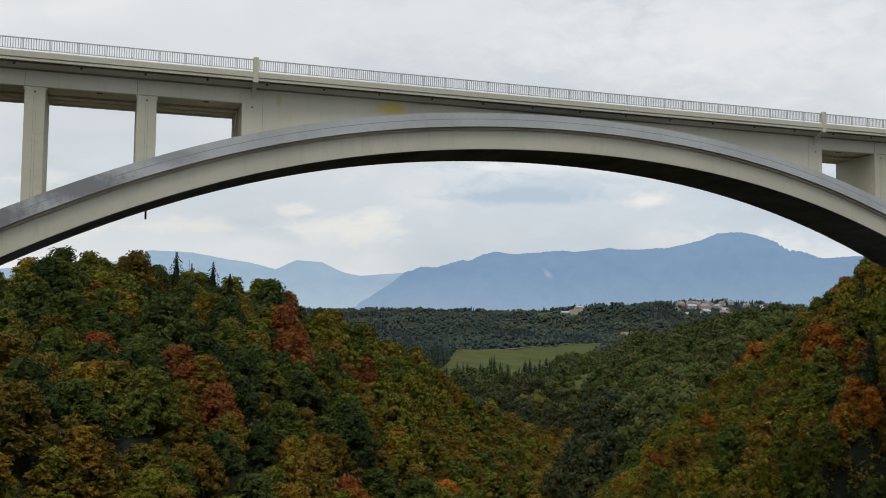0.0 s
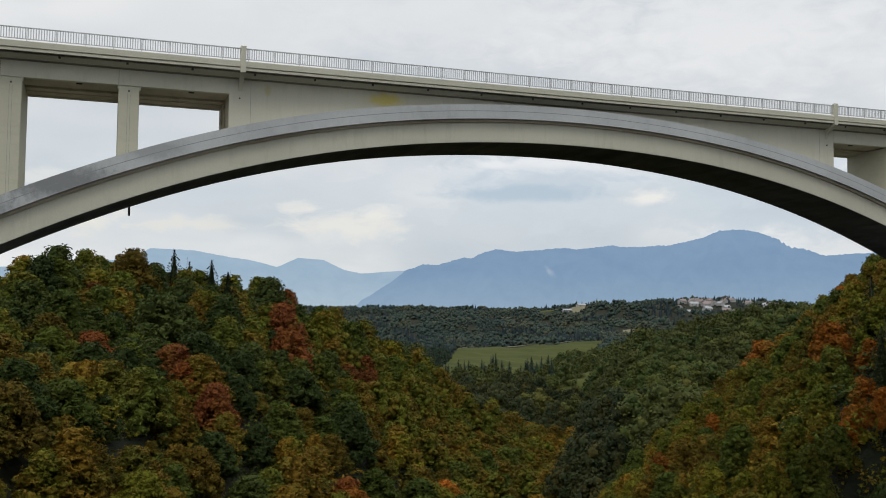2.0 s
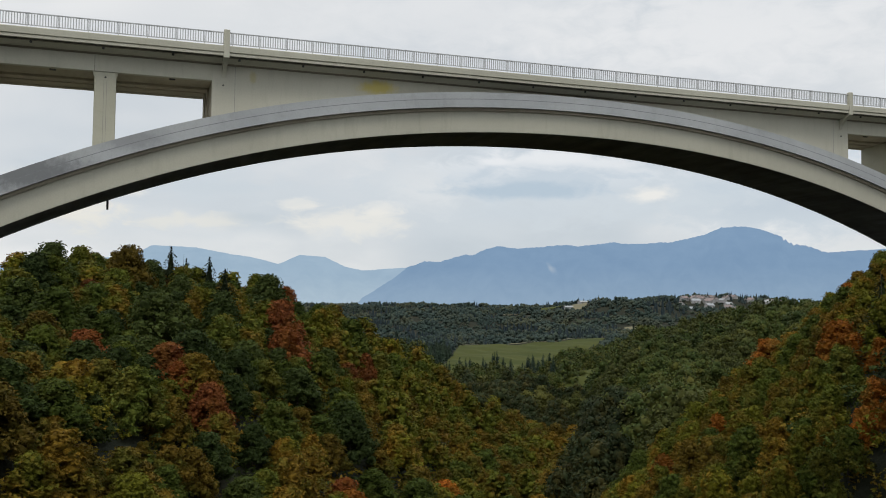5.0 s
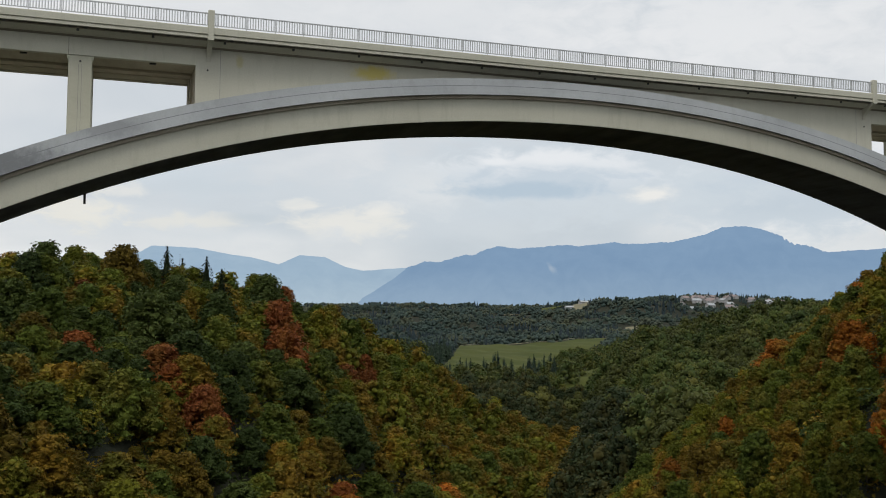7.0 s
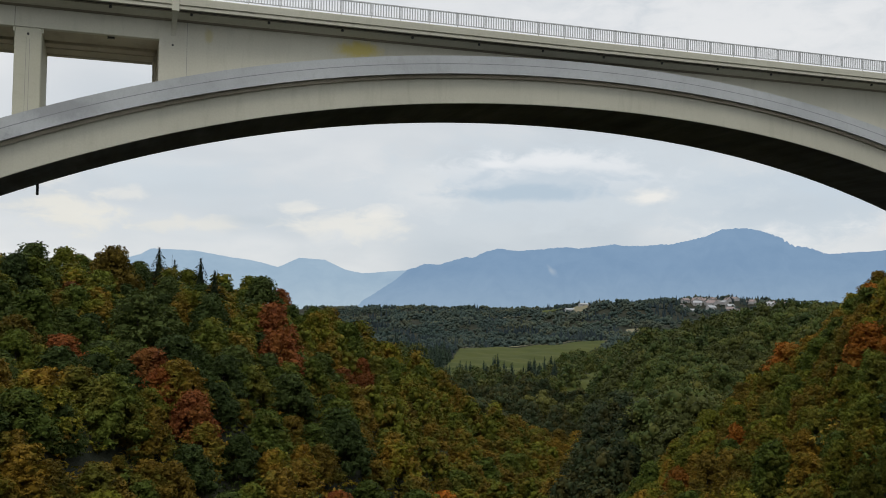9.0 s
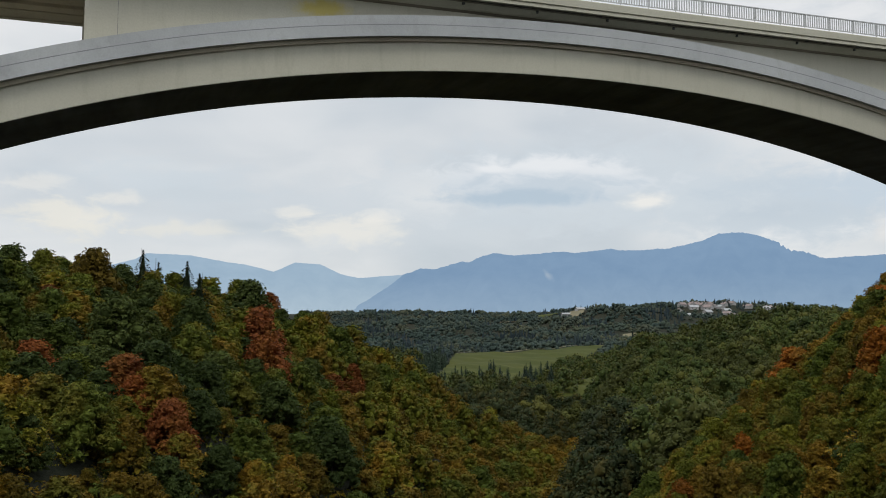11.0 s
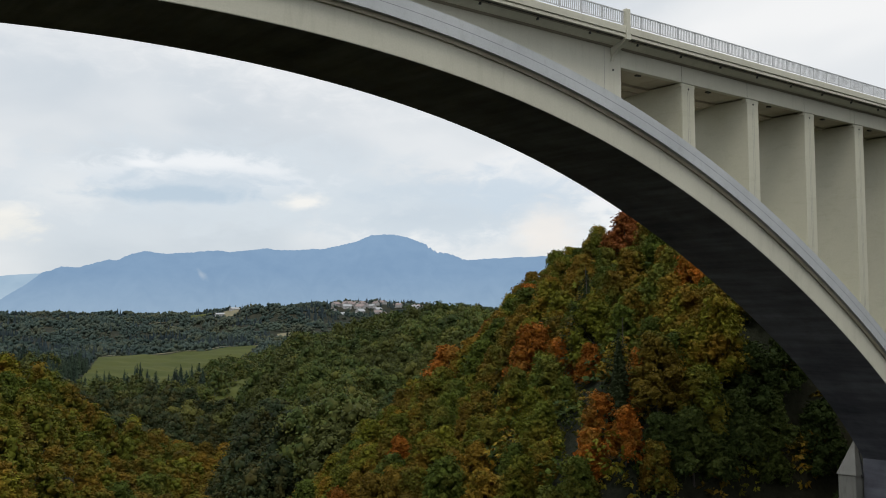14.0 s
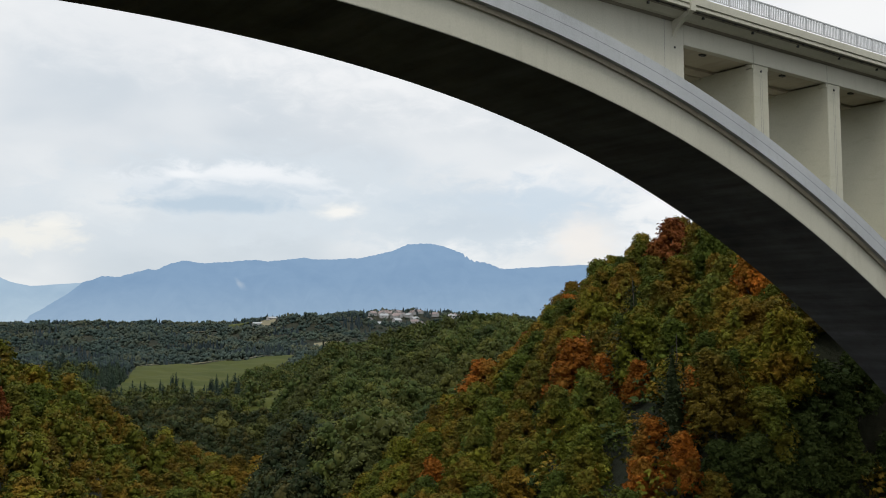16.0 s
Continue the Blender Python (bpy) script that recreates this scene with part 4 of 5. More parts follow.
def make_abutment(sx):
    """Springing blocks, one outside each face, with a hipped top, and the ashlar foot between."""
    ab = tagged(new("abutment"), "pale concrete springing block with a sloping cap", "abutment", group="abutments of the bridge")
    ab.location = (sx * 76, 3, -40)
    inv = Matrix.Translation((-sx * 76, -3, 40))
    for y0, y1 in ((6.8, 8.7), (-2.7, -0.8)):
        bm = bmesh.new()
        xa, xb = 73.2, 77.2
        box(bm, min(sx * xa, sx * xb), max(sx * xa, sx * xb), y0, y1, -52, -33.6, 0.05)
        block = part("block", bm, FOOTING, None)
        bm = bmesh.new()
        base = [bm.verts.new((sx * x, y, -33.58)) for x, y in ((xa - 0.15, y0 - 0.1), (xb, y0 - 0.1), (xb, y1 + 0.1), (xa - 0.15, y1 + 0.1))]
        tip = [bm.verts.new((sx * x, y, z)) for x, y, z in ((74.9, (y0 + y1) / 2, -30.1), (77.0, (y0 + y1) / 2, -29.7))]
        for f in ((base[0], base[1], tip[1], tip[0]), (base[1], base[2], tip[1]), (base[2], base[3], tip[0], tip[1]), (base[3], base[0], tip[0]), tuple(base[::-1])):
            bm.faces.new(f)
        hip = part("hipped_top", bm, FOOTING, None)
        bm = bmesh.new()
        tube(bm, (sx * 74.3, y0 - 0.18, -33.9), (sx * 75.0, y0 + (y1 - y0) * 0.3, -31.3), 0.12, 0.12, 8)
        pipe = part("drain_pipe", bm, DARK_STEEL, None)
        for o in (block, hip, pipe):
            o.data.transform(inv)
            o.parent = ab
    bm = bmesh.new()
    a, b = sorted((sx * 74.5, sx * 84))
    box(bm, a, b, ARCH_Y0, ARCH_Y1, -54, -25, 0.05)
    # the soffit's dark colour keeps this side from looking lit
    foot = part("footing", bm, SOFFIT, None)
    foot.data.transform(inv)
    foot.parent = ab


make_abutment(1)
make_abutment(-1)


# ---------------------------------------------------------------- trees
def spray_quads(rng, centre, normal, size, slim=0.5, along=None):
    """A pointed spray of leaves at each centre, square to its normal."""
    n = len(centre)
    normal = normal / np.linalg.norm(normal, axis=1, keepdims=True)
    t = np.cross(normal, rng.normal(size=(n, 3)) if along is None else np.cross(along, normal) + 0.15 * rng.normal(size=(n, 3)))
    t /= np.linalg.norm(t, axis=1, keepdims=True) + 1e-9
    b = np.cross(normal, t)
    size = size[:, None]
    a = centre + t * size
    c = centre - t * size * 0.8
    bend = normal * size * 0.25
    v = np.stack([a - bend, centre + b * size * slim, c - bend, centre - b * size * slim], 1).reshape(-1, 3)
    q = np.arange(n * 4).reshape(n, 4)
    return v, q


def broadleaf_crown(seed, count, leaf, wide=6.1, tall=10.8, base=0.3, lobes=26, skin=0.66, fan=5, slim=0.46, around=6):
    """A dome of overlapping boughs; on the skin of each lie flat fans of leaves, lapped like shingles, with dark gaps between the boughs."""
    rng = np.random.default_rng(seed)
    ang = 2.4 * np.arange(lobes) + 0.5 * rng.normal(size=lobes)
    up = 0.10 + 0.74 * (np.arange(lobes) + rng.random(lobes)) / lobes
    reach = wide * (0.50 + 0.26 * rng.random(lobes)) * np.clip(1 - (up - 0.08) ** 2 * 1.25, 0.05, 1) ** 0.5 * np.clip(1.25 - up, 0.1, 1)
    cen = np.stack([np.cos(ang) * reach, np.sin(ang) * reach, base + tall * up], 1)
    rad = wide * (0.22 + 0.16 * rng.random(lobes)) * (1.12 - 0.38 * up) * (26 / lobes) ** 0.3
    flat = np.array([1.0, 1.0, 0.66])
    m = max(1, count // fan)
    pick = rng.choice(lobes, m * 3, p=rad ** 2 / np.sum(rad ** 2))
    d = rng.normal(size=(m * 3, 3))
    d[:, 2] += 0.45
    d /= np.linalg.norm(d, axis=1, keepdims=True)
    p = cen[pick] + d * rad[pick][:, None] * flat * (0.78 + 0.62 * rng.random(m * 3) ** 2.2)[:, None]
    far = np.linalg.norm((p[:, None, :] - cen[None]) / flat, axis=2) / rad[None]
    keep = far.min(1) > 0.70
    p, d = p[keep][:m], d[keep][:m]
    m = len(p)
    # the plane of each fan: outwards on the bough, leaning to the sky
    nrm = 0.50 * d + np.array([0, 0, 0.72]) + 0.30 * rng.normal(size=d.shape)
    nrm /= np.linalg.norm(nrm, axis=1, keepdims=True)
    out = d - nrm * np.sum(d * nrm, 1, keepdims=True) + 0.3 * rng.normal(size=d.shape)
    out -= nrm * np.sum(out * nrm, 1, keepdims=True)
    out /= np.linalg.norm(out, axis=1, keepdims=True) + 1e-9
    side = np.cross(nrm, out)
    k = np.tile(np.linspace(-1, 1, fan), m)[:, None] if fan > 1 else np.zeros((m, 1))
    rep = [np.repeat(a, fan, 0) for a in (p, nrm, out, side)]
    ln_ = rep[2] * np.cos(1.25 * k) + rep[3] * np.sin(1.25 * k)
    p2 = rep[0] + ln_ * leaf * (0.75 + 0.5 * rng.random((m * fan, 1))) + 0.16 * leaf * rng.normal(size=(m * fan, 3))
    n2 = rep[1] + 0.34 * rng.normal(size=(m * fan, 3))
    sprays = spray_quads(rng, p2, n2, leaf * (0.6 + 0.8 * rng.random(m * fan)), slim, ln_)
    return joined(lobe_skins(rng, cen, rad * skin, around), sprays)


def lobe_skins(rng, cen, rad, around):
    """The dense inner foliage: a lumpy closed skin round each lobe."""
    up = around * 2 // 3
    i, j = np.meshgrid(np.arange(up + 1), np.arange(around), indexing="ij")
    f, a = np.pi * (0.02 + 0.96 * i / up), 2 * np.pi * (j + 0.5 * (i % 2)) / around
    ball = np.stack([np.sin(f) * np.cos(a), np.sin(f) * np.sin(a), 0.82 * np.cos(f)], -1).reshape(-1, 3)
    k = np.arange(up)[:, None] * around
    m = np.arange(around)[None]
    one = np.stack([k + m, k + around + m, k + around + (m + 1) % around, k + (m + 1) % around], -1).reshape(-1, 4)
    v = np.concatenate([c + ball * r * (0.70 + 0.5 * rng.random((len(ball), 1))) for c, r in zip(cen, rad)])
    q = np.concatenate([one + n * len(ball) for n in range(len(cen))])
    return v, q


def blob_crown(seed, wide=5.6, tall=11.0, around=9, up=6, cone=0.0):
    """A small far-off crown: a lumpy closed skin, rounded or drawn up to a tip."""
    rnd = random.Random(seed)
    v, q = [], []
    for i in range(up + 1):
        f = i / up
        r = math.sin(math.pi * (0.10 + 0.86 * f)) ** 0.8 if cone == 0 else (1 - f) ** 0.9 * 0.9 + 0.04
        for j in range(around):
            a = 2 * math.pi * (j + 0.5 * (i % 2)) / around
            k = r * wide * rnd.uniform(0.78, 1.18) * (1 if cone == 0 else 0.62 + 0.2 * (i % 2))
            v.append((math.cos(a) * k, math.sin(a) * k, 0.4 + tall * (f if cone else 0.5 - 0.5 * math.cos(math.pi * (0.06 + 0.94 * f))) + rnd.uniform(-0.5, 0.5)))
    for i in range(up):
        for j in range(around):
            m = (j + 1) % around
            q.append((i * around + j, i * around + m, (i + 1) * around + m, (i + 1) * around + j))
    return np.array(v), np.array(q)


def joined(a, b):
    return np.concatenate([a[0], b[0]]), np.concatenate([a[1], b[1] + len(a[0])])


def spruce_crown(seed, tall=17.0, wide=3.2, tiers=17, per=15, leaf=1.0):
    """Drooping branches in whorls, shorter towards the tip."""
    rng = np.random.default_rng(seed)
    cs, ns, sz = [], [], []
    for k in range(tiers):
        f = k / (tiers - 1)
        r = wide * (1 - f) ** 0.75 + 0.15
        for j in range(max(4, int(per * (1 - 0.6 * f)))):
            a = rng.random() * 2 * np.pi
            for m in (0.35, 0.72, 1.0):
                rr = r * m * (0.85 + 0.3 * rng.random())
                cs.append((math.cos(a) * rr, math.sin(a) * rr, 1.6 + (tall - 1.6) * (f + rng.uniform(-0.6, 0.6) / tiers) - 0.38 * rr + 0.3 * rng.random()))
                ns.append((math.cos(a) * 0.5 + 0.3 * rng.normal(), math.sin(a) * 0.5 + 0.3 * rng.normal(), 1.0))
                sz.append(leaf * (0.45 + 0.4 * (1 - f)) * (0.7 + 0.5 * rng.random()))
    cs.append((0, 0, tall - 0.3))
    ns.append((1, 0.2, 0))
    sz.append(0.5)
    return joined(blob_crown(seed, wide * 0.72, tall - 1.5, 9, 12, 1.0), spray_quads(rng, np.array(cs), np.array(ns), np.array(sz), 0.42))


def trunk_mesh(seed, tall, thick, limbs):
    """A tapered trunk, slightly bent, with limbs that fork from it."""
    rnd = random.Random(seed)
    bm = bmesh.new()
    pts = [Vector((0, 0, -1.5))]
    for i in range(1, 6):
        pts.append(Vector((rnd.uniform(-0.18, 0.18) * i, rnd.uniform(-0.18, 0.18) * i, tall * i / 5)))
    for i in range(5):
        tube(bm, pts[i], pts[i + 1], thick * (1 - 0.17 * i), thick * (1 - 0.17 * (i + 1)), 7, False)
    for k in range(limbs):
        f = rnd.uniform(0.3, 0.9)
        at = pts[0].lerp(pts[5], f)
        a, r = rnd.uniform(0, 6.28), rnd.uniform(2.0, 3.8) * (1.2 - f)
        mid = at + Vector((math.cos(a) * r * 0.5, math.sin(a) * r * 0.5, r * 0.5))
        end = at + Vector((math.cos(a + 0.3) * r, math.sin(a + 0.3) * r, r * 1.25))
        tube(bm, at, mid, thick * 0.34, thick * 0.2, 5, False)
        tube(bm, mid, end, thick * 0.2, thick * 0.06, 5, False)
    return finish(bm, "trunk", BARK, True)


KINDS = {
    "green": ("beech_tree", "broad green beech tree on the wooded slope"),
    "dark": ("oak_tree", "dense dark green oak tree on the wooded slope"),
    "olive": ("hornbeam_tree", "olive-green hornbeam tree turning in autumn"),
    "yellow": ("birch_tree", "yellow-brown autumn tree on the gorge slope"),
    "orange": ("maple_tree", "bright orange autumn maple on the gorge slope"),
    "rust": ("cherry_tree", "rust-red autumn tree among green crowns"),
    "spruce": ("spruce_tree", "dark narrow spruce standing above the broadleaf crowns"),
}
TRUNKS = [trunk_mesh(50 + i, 9.5, 0.24, 7) for i in range(2)]
SPRUCE_TRUNK = trunk_mesh(60, 16.0, 0.2, 0)
CROWNS = {}
DETAIL = (
    [broadleaf_crown(10 + i, 14000, 0.23, wide=5.6, tall=12.5, lobes=46, fan=7, slim=0.40) for i in range(3)],
    [broadleaf_crown(14 + i, 10000, 0.25, lobes=52) for i in range(3)],
    [broadleaf_crown(20 + i, 7000, 0.29, lobes=48) for i in range(3)],
)
for key in LEAF:
    if key.startswith("valley"):
        continue
    for level, shapes in enumerate(DETAIL):
        if key == "spruce":
            size, per = ((0.6, 34), (0.8, 28), (0.95, 24))[level]
            shapes = [spruce_crown(31, 15.0, 5.6, leaf=size, per=per, tiers=24 - 4 * level), spruce_crown(32, 14.0, 5.0, leaf=size, per=per, tiers=22 - 4 * level)]
        for i, (v, q) in enumerate(shapes):
            CROWNS[key, level, i] = arrays_mesh("crown", v, q, LEAF[key])
            CROWNS[key, level, i].shade_smooth()
FIRST = {}
COUNT = {}
SPARE = {}


def put(key, near, x, y, size, turn, variant, squash=1.0):
    k = (key, near, variant % (2 if key == "spruce" else 3))
    COUNT[key] = COUNT.get(key, 0) + 1
    if COUNT[key] > 280:
        SPARE.setdefault(key, []).append((x, y, size))
        return None
    z = float(height(x, y)) - 0.3
    m = Matrix.LocRotScale((x, y, z), Euler((0, 0, turn)), (size, size, size * squash))
    if k in FIRST:
        first = FIRST[k]
        s = first.scale.copy()
        return copy_thing(first, m @ Matrix.Diagonal((1 / s[0], 1 / s[1], 1 / s[2], 1)))
    name, label = KINDS[key]
    root = tagged(new(name), label, "tree", group="trees of the gorge")
    part("trunk", SPRUCE_TRUNK if key == "spruce" else TRUNKS[k[2] % 2], None, root)
    part("crown", CROWNS[k], None, root)
    root.matrix_basis = m
    FIRST[k] = root
    return root


# trees that stand out by their colour: x, y, kind, size
WEST_FAR_SLOPE_TREES = (
    (74, 310, "olive", 1.23), (78, 272, "olive", 1.03), (31, 314, "rust", 1.01), (51, 283, "green", 1.32), (22, 302, "dark", 1.6), (-3, 324, "olive", 1.23),
    (52, 268, "rust", 0.81), (37, 275, "olive", 1.28), (58, 252, "olive", 0.96), (0, 308, "spruce", 1.08), (60, 242, "yellow", 0.93), (30, 260, "yellow", 0.78),
    (31, 236, "dark", 1.13), (-15, 262, "rust", 1.07), (-17, 261, "spruce", 1.05), (31, 211, "olive", 0.89), (14, 227, "rust", 1.09), (-13, 249, "spruce", 1.05),
    (-2, 237, "spruce", 1.05), (13, 209, "rust", 1.02), (32, 190, "yellow", 0.83), (2, 207, "green", 1.08), (-11, 219, "olive", 1.05), (-45, 246, "olive", 1.14),
    (-31, 232, "yellow", 1.6), (-6, 207, "dark", 1.29), (-15, 210, "yellow", 0.87),
)
WEST_NEAR_SLOPE_TREES = (
    (2, 191, "dark", 0.82), (11, 181, "dark", 1.25), (10, 169, "yellow", 0.75), (-52, 225, "dark", 1.38), (-14, 177, "dark", 0.77), (-56, 214, "dark", 1.18),
    (-25, 183, "dark", 1.6), (-40, 194, "green", 1.09), (-4, 156, "yellow", 0.59), (-9, 153, "green", 0.75), (0, 136, "olive", 0.97), (-37, 169, "green", 0.98),
    (-7, 135, "dark", 0.85), (-48, 173, "green", 1.19), (-24, 147, "rust", 0.83), (-22, 142, "rust", 0.65), (-16, 135, "rust", 0.74), (-41, 156, "rust", 0.83),
    (-46, 153, "green", 0.8), (-50, 152, "green", 0.97), (-36, 134, "yellow", 0.68), (-21, 113, "yellow", 0.85), (-31, 122, "green", 1.13), (-30, 113, "yellow", 0.42),
    (-39, 107, "dark", 0.73), (-40, 91, "yellow", 0.66), (-45, 90, "yellow", 0.74),
)
EAST_FAR_SLOPE_TREES = (
    (154, 119, "dark", 0.56), (157, 115, "olive", 0.75), (145, 126, "yellow", 0.74), (133, 127, "dark", 0.6), (142, 116, "olive", 0.6), (132, 116, "dark", 0.69),
    (103, 117, "yellow", 0.63), (107, 112, "orange", 0.89), (110, 108, "dark", 0.63), (123, 78, "rust", 0.78), (105, 94, "green", 0.68), (97, 102, "green", 0.68),
    (115, 76, "green", 0.57), (88, 98, "yellow", 0.65), (78, 102, "olive", 0.65), (113, 64, "green", 0.62), (80, 95, "olive", 0.72), (92, 81, "yellow", 0.7),
    (100, 72, "green", 0.52), (104, 61, "olive", 0.8), (86, 66, "orange", 0.84), (99, 50, "olive", 0.55), (78, 69, "yellow", 0.62), (77, 61, "yellow", 0.52),
    (112, 24, "olive", 1.05), (78, 53, "orange", 0.5), (80, 49, "spruce", 0.85), (89, 39, "orange", 0.5), (79, 47, "olive", 0.77), (105, 20, "green", 1.0),
)
EAST_NEAR_SLOPE_TREES = (
    (74, 43, "orange", 0.4), (60, 50, "yellow", 0.51), (68, 42, "green", 0.4), (73, 32, "green", 0.53), (75, 28, "olive", 0.65), (61, 39, "green", 0.6),
    (74, 24, "yellow", 0.6), (68, 30, "orange", 0.4), (57, 40, "green", 0.48), (79, 18, "dark", 0.55), (71, 25, "olive", 0.47), (69, 26, "green", 0.41),
    (71, 21, "olive", 0.75), (73, 19, "dark", 0.64), (57, 35, "yellow", 0.4), (63, 28, "orange", 0.4), (74, 17, "dark", 0.58), (62, 28, "spruce", 0.7),
    (60, 29, "orange", 0.48), (72, 16, "dark", 0.46), (69, 18, "dark", 0.62), (66, 20, "green", 0.67), (67, 19, "dark", 0.5), (66, 18, "dark", 0.5),
    (63, 19, "dark", 0.6), (55, 26, "orange", 0.4), (60, 21, "dark", 0.43), (61, 20, "dark", 0.43), (57, 23, "orange", 0.4), (58, 20, "yellow", 0.4),
)
MARKED = WEST_FAR_SLOPE_TREES + WEST_NEAR_SLOPE_TREES + EAST_FAR_SLOPE_TREES + EAST_NEAR_SLOPE_TREES


def scatter(l0, l1, s0, s1, gap, seed):
    """Points of a jittered grid in the gorge's own directions: across l, along s."""
    rnd = random.Random(seed)
    out = []
    rows = int((s1 - s0) / (gap * 0.87))
    for i in range(rows):
        s = s0 + i * gap * 0.87
        l = l0 + (gap / 2 if i % 2 else 0)
        while l < l1:
            ls, ss = l + rnd.uniform(-0.3, 0.3) * gap, s + rnd.uniform(-0.3, 0.3) * gap
            out.append((0.866 * ls + 0.5 * ss, -0.5 * ls + 0.866 * ss, ls, ss))
            l += gap
    return out


def s_of(x, y):
    return 0.5 * x + 0.866 * y


def kind_at(x, y, l, rnd):
    """Which tree grows here: autumn colour comes in drifts."""
    warm = noise.noise(Vector((x / 30, y / 30, 4.2))) + 0.6 * noise.noise(Vector((x / 12, y / 12, 9.1)))
    dry = noise.noise(Vector((x / 60, y / 60, 1.7)))
    z, s = float(height(x, y)), s_of(x, y)
    r = rnd.random()
    if l > -16:
        # dark-leaved trees by the arch foot also stand in for the bridge's shade
        if y < 20 and x < 85:
            return "dark" if r < 0.75 else ("green" if r < 0.92 else "olive")
        if warm > 0.30:
            return "orange" if r < 0.34 else ("rust" if r < 0.48 else ("yellow" if r < 0.85 else "olive"))
        if warm > -0.15:
            return "olive" if r < 0.42 else ("yellow" if r < 0.72 else ("green" if r < 0.94 else "orange"))
        return "olive" if r < 0.46 else ("green" if r < 0.80 else "yellow")
    if warm > 0.58:
        return "rust" if r < 0.30 else ("orange" if r < 0.40 else "yellow")
    if l > -66:
        return "yellow" if r < 0.40 else ("olive" if r < 0.80 else ("orange" if r < 0.83 else "green"))
    if s > 205 and l > -112:
        return "olive" if r < 0.56 else ("green" if r < 0.84 else "yellow")
    if s < 118:
        return "yellow" if r < 0.34 else ("olive" if r < 0.56 else ("green" if r < 0.80 else "dark"))
    if warm > 0.2:
        return "olive" if r < 0.45 else ("yellow" if r < 0.68 else "green")
    if dry > 0.1:
        return "green" if r < 0.42 else ("olive" if r < 0.58 else "dark")
    return "dark" if r < 0.56 else ("green" if r < 0.90 else "olive")


def detail_at(x, y):
    """How finely a tree is built, by the stretch of the gorge in which it stands."""
    d = math.hypot(x - 20, y + 20)
    return 0 if d < 120 else (1 if d < 205 else 2)


def plant_slopes():
    rnd = random.Random(11)
    taken = [(x, y, (3.7 * s + 1.0) ** 2 * (1.2 if k in ("orange", "rust") else 1.0)) for x, y, k, s in MARKED]
    for x, y, key, size in MARKED:
        put(key, detail_at(x, y), x, y, size * ((1.35 if x < 40 else 1.12) if key in ("orange", "rust") and y < 250 else 1.04), rnd.uniform(0, 6.28), rnd.randrange(3), rnd.uniform(0.95, 1.2))
    sites = scatter(-195, -16, 8, 430, 10.0, 1) + scatter(-14, 150, 36, 250, 6.6, 2)
    sites.sort(key=lambda p: math.hypot(p[0] - 20, p[1] + 20))
    for x, y, l, s in sites:
        east = l > -15
        if any((x - a) ** 2 + (y - b) ** 2 < r for a, b, r in taken):
            continue
        if -8 < y < (9.5 if x < 66 else 12) and x > 20:
            continue
        if east and (l > 112 or s > 190 + 0.4 * l or y < 0.42 * (x - 60) + 4):
            continue
        if l < -172 or s > 405 + 0.9 * l * (l < -60) + 54 * (l < -60):
            continue
        if x < -52 - 0.125 * (y + 82):
            continue
        key = kind_at(x, y, l, rnd)
        if east:
            size, squash = rnd.uniform(0.5, 0.78), rnd.uniform(0.95, 1.25)
        else:
            size, squash = rnd.choice((rnd.uniform(0.7, 0.95), rnd.uniform(0.9, 1.25), rnd.uniform(1.0, 1.3))), rnd.uniform(0.85, 1.08)
        put(key, detail_at(x, y), x, y, size, rnd.uniform(0, 6.28), rnd.randrange(3), squash)


plant_slopes()


# ---------------------------------------------------------------- valley and far woods
def wood(name, label, sites, shapes, mat, seed, low=0.8, high=1.25):
    """Many trees of a wood as one mesh; each has its own turn, size and tone, and a stand leans to one tone."""
    rng = np.random.default_rng(seed)
    vs, qs, ts, at = [], [], [], 0
    for x, y, k in sites:
        v, q = shapes[rng.integers(len(shapes))]
        a, s = rng.random() * 6.28, k * (low + (high - low) * rng.random())
        c, sn = math.cos(a) * s, math.sin(a) * s
        w = np.stack([x + v[:, 0] * c - v[:, 1] * sn, y + v[:, 0] * sn + v[:, 1] * c, float(height(x, y)) + v[:, 2] * s * (0.85 + 0.4 * rng.random())], 1)
        vs.append(w)
        qs.append(q + at)
        grain = 75 if name.startswith("valley") else 170
        stand = 0.42 + 0.62 * noise.noise(Vector((x / grain, y / grain, 3.0 + seed)))
        ts.append(np.full(len(w), min(0.9, max(0.02, stand + 0.28 * (rng.random() - 0.5)))))
        at += len(w)
    me = arrays_mesh(name, np.concatenate(vs), np.concatenate(qs), mat, np.concatenate(ts))
    return tagged(new(name, me), label, "woodland", kind="stuff")


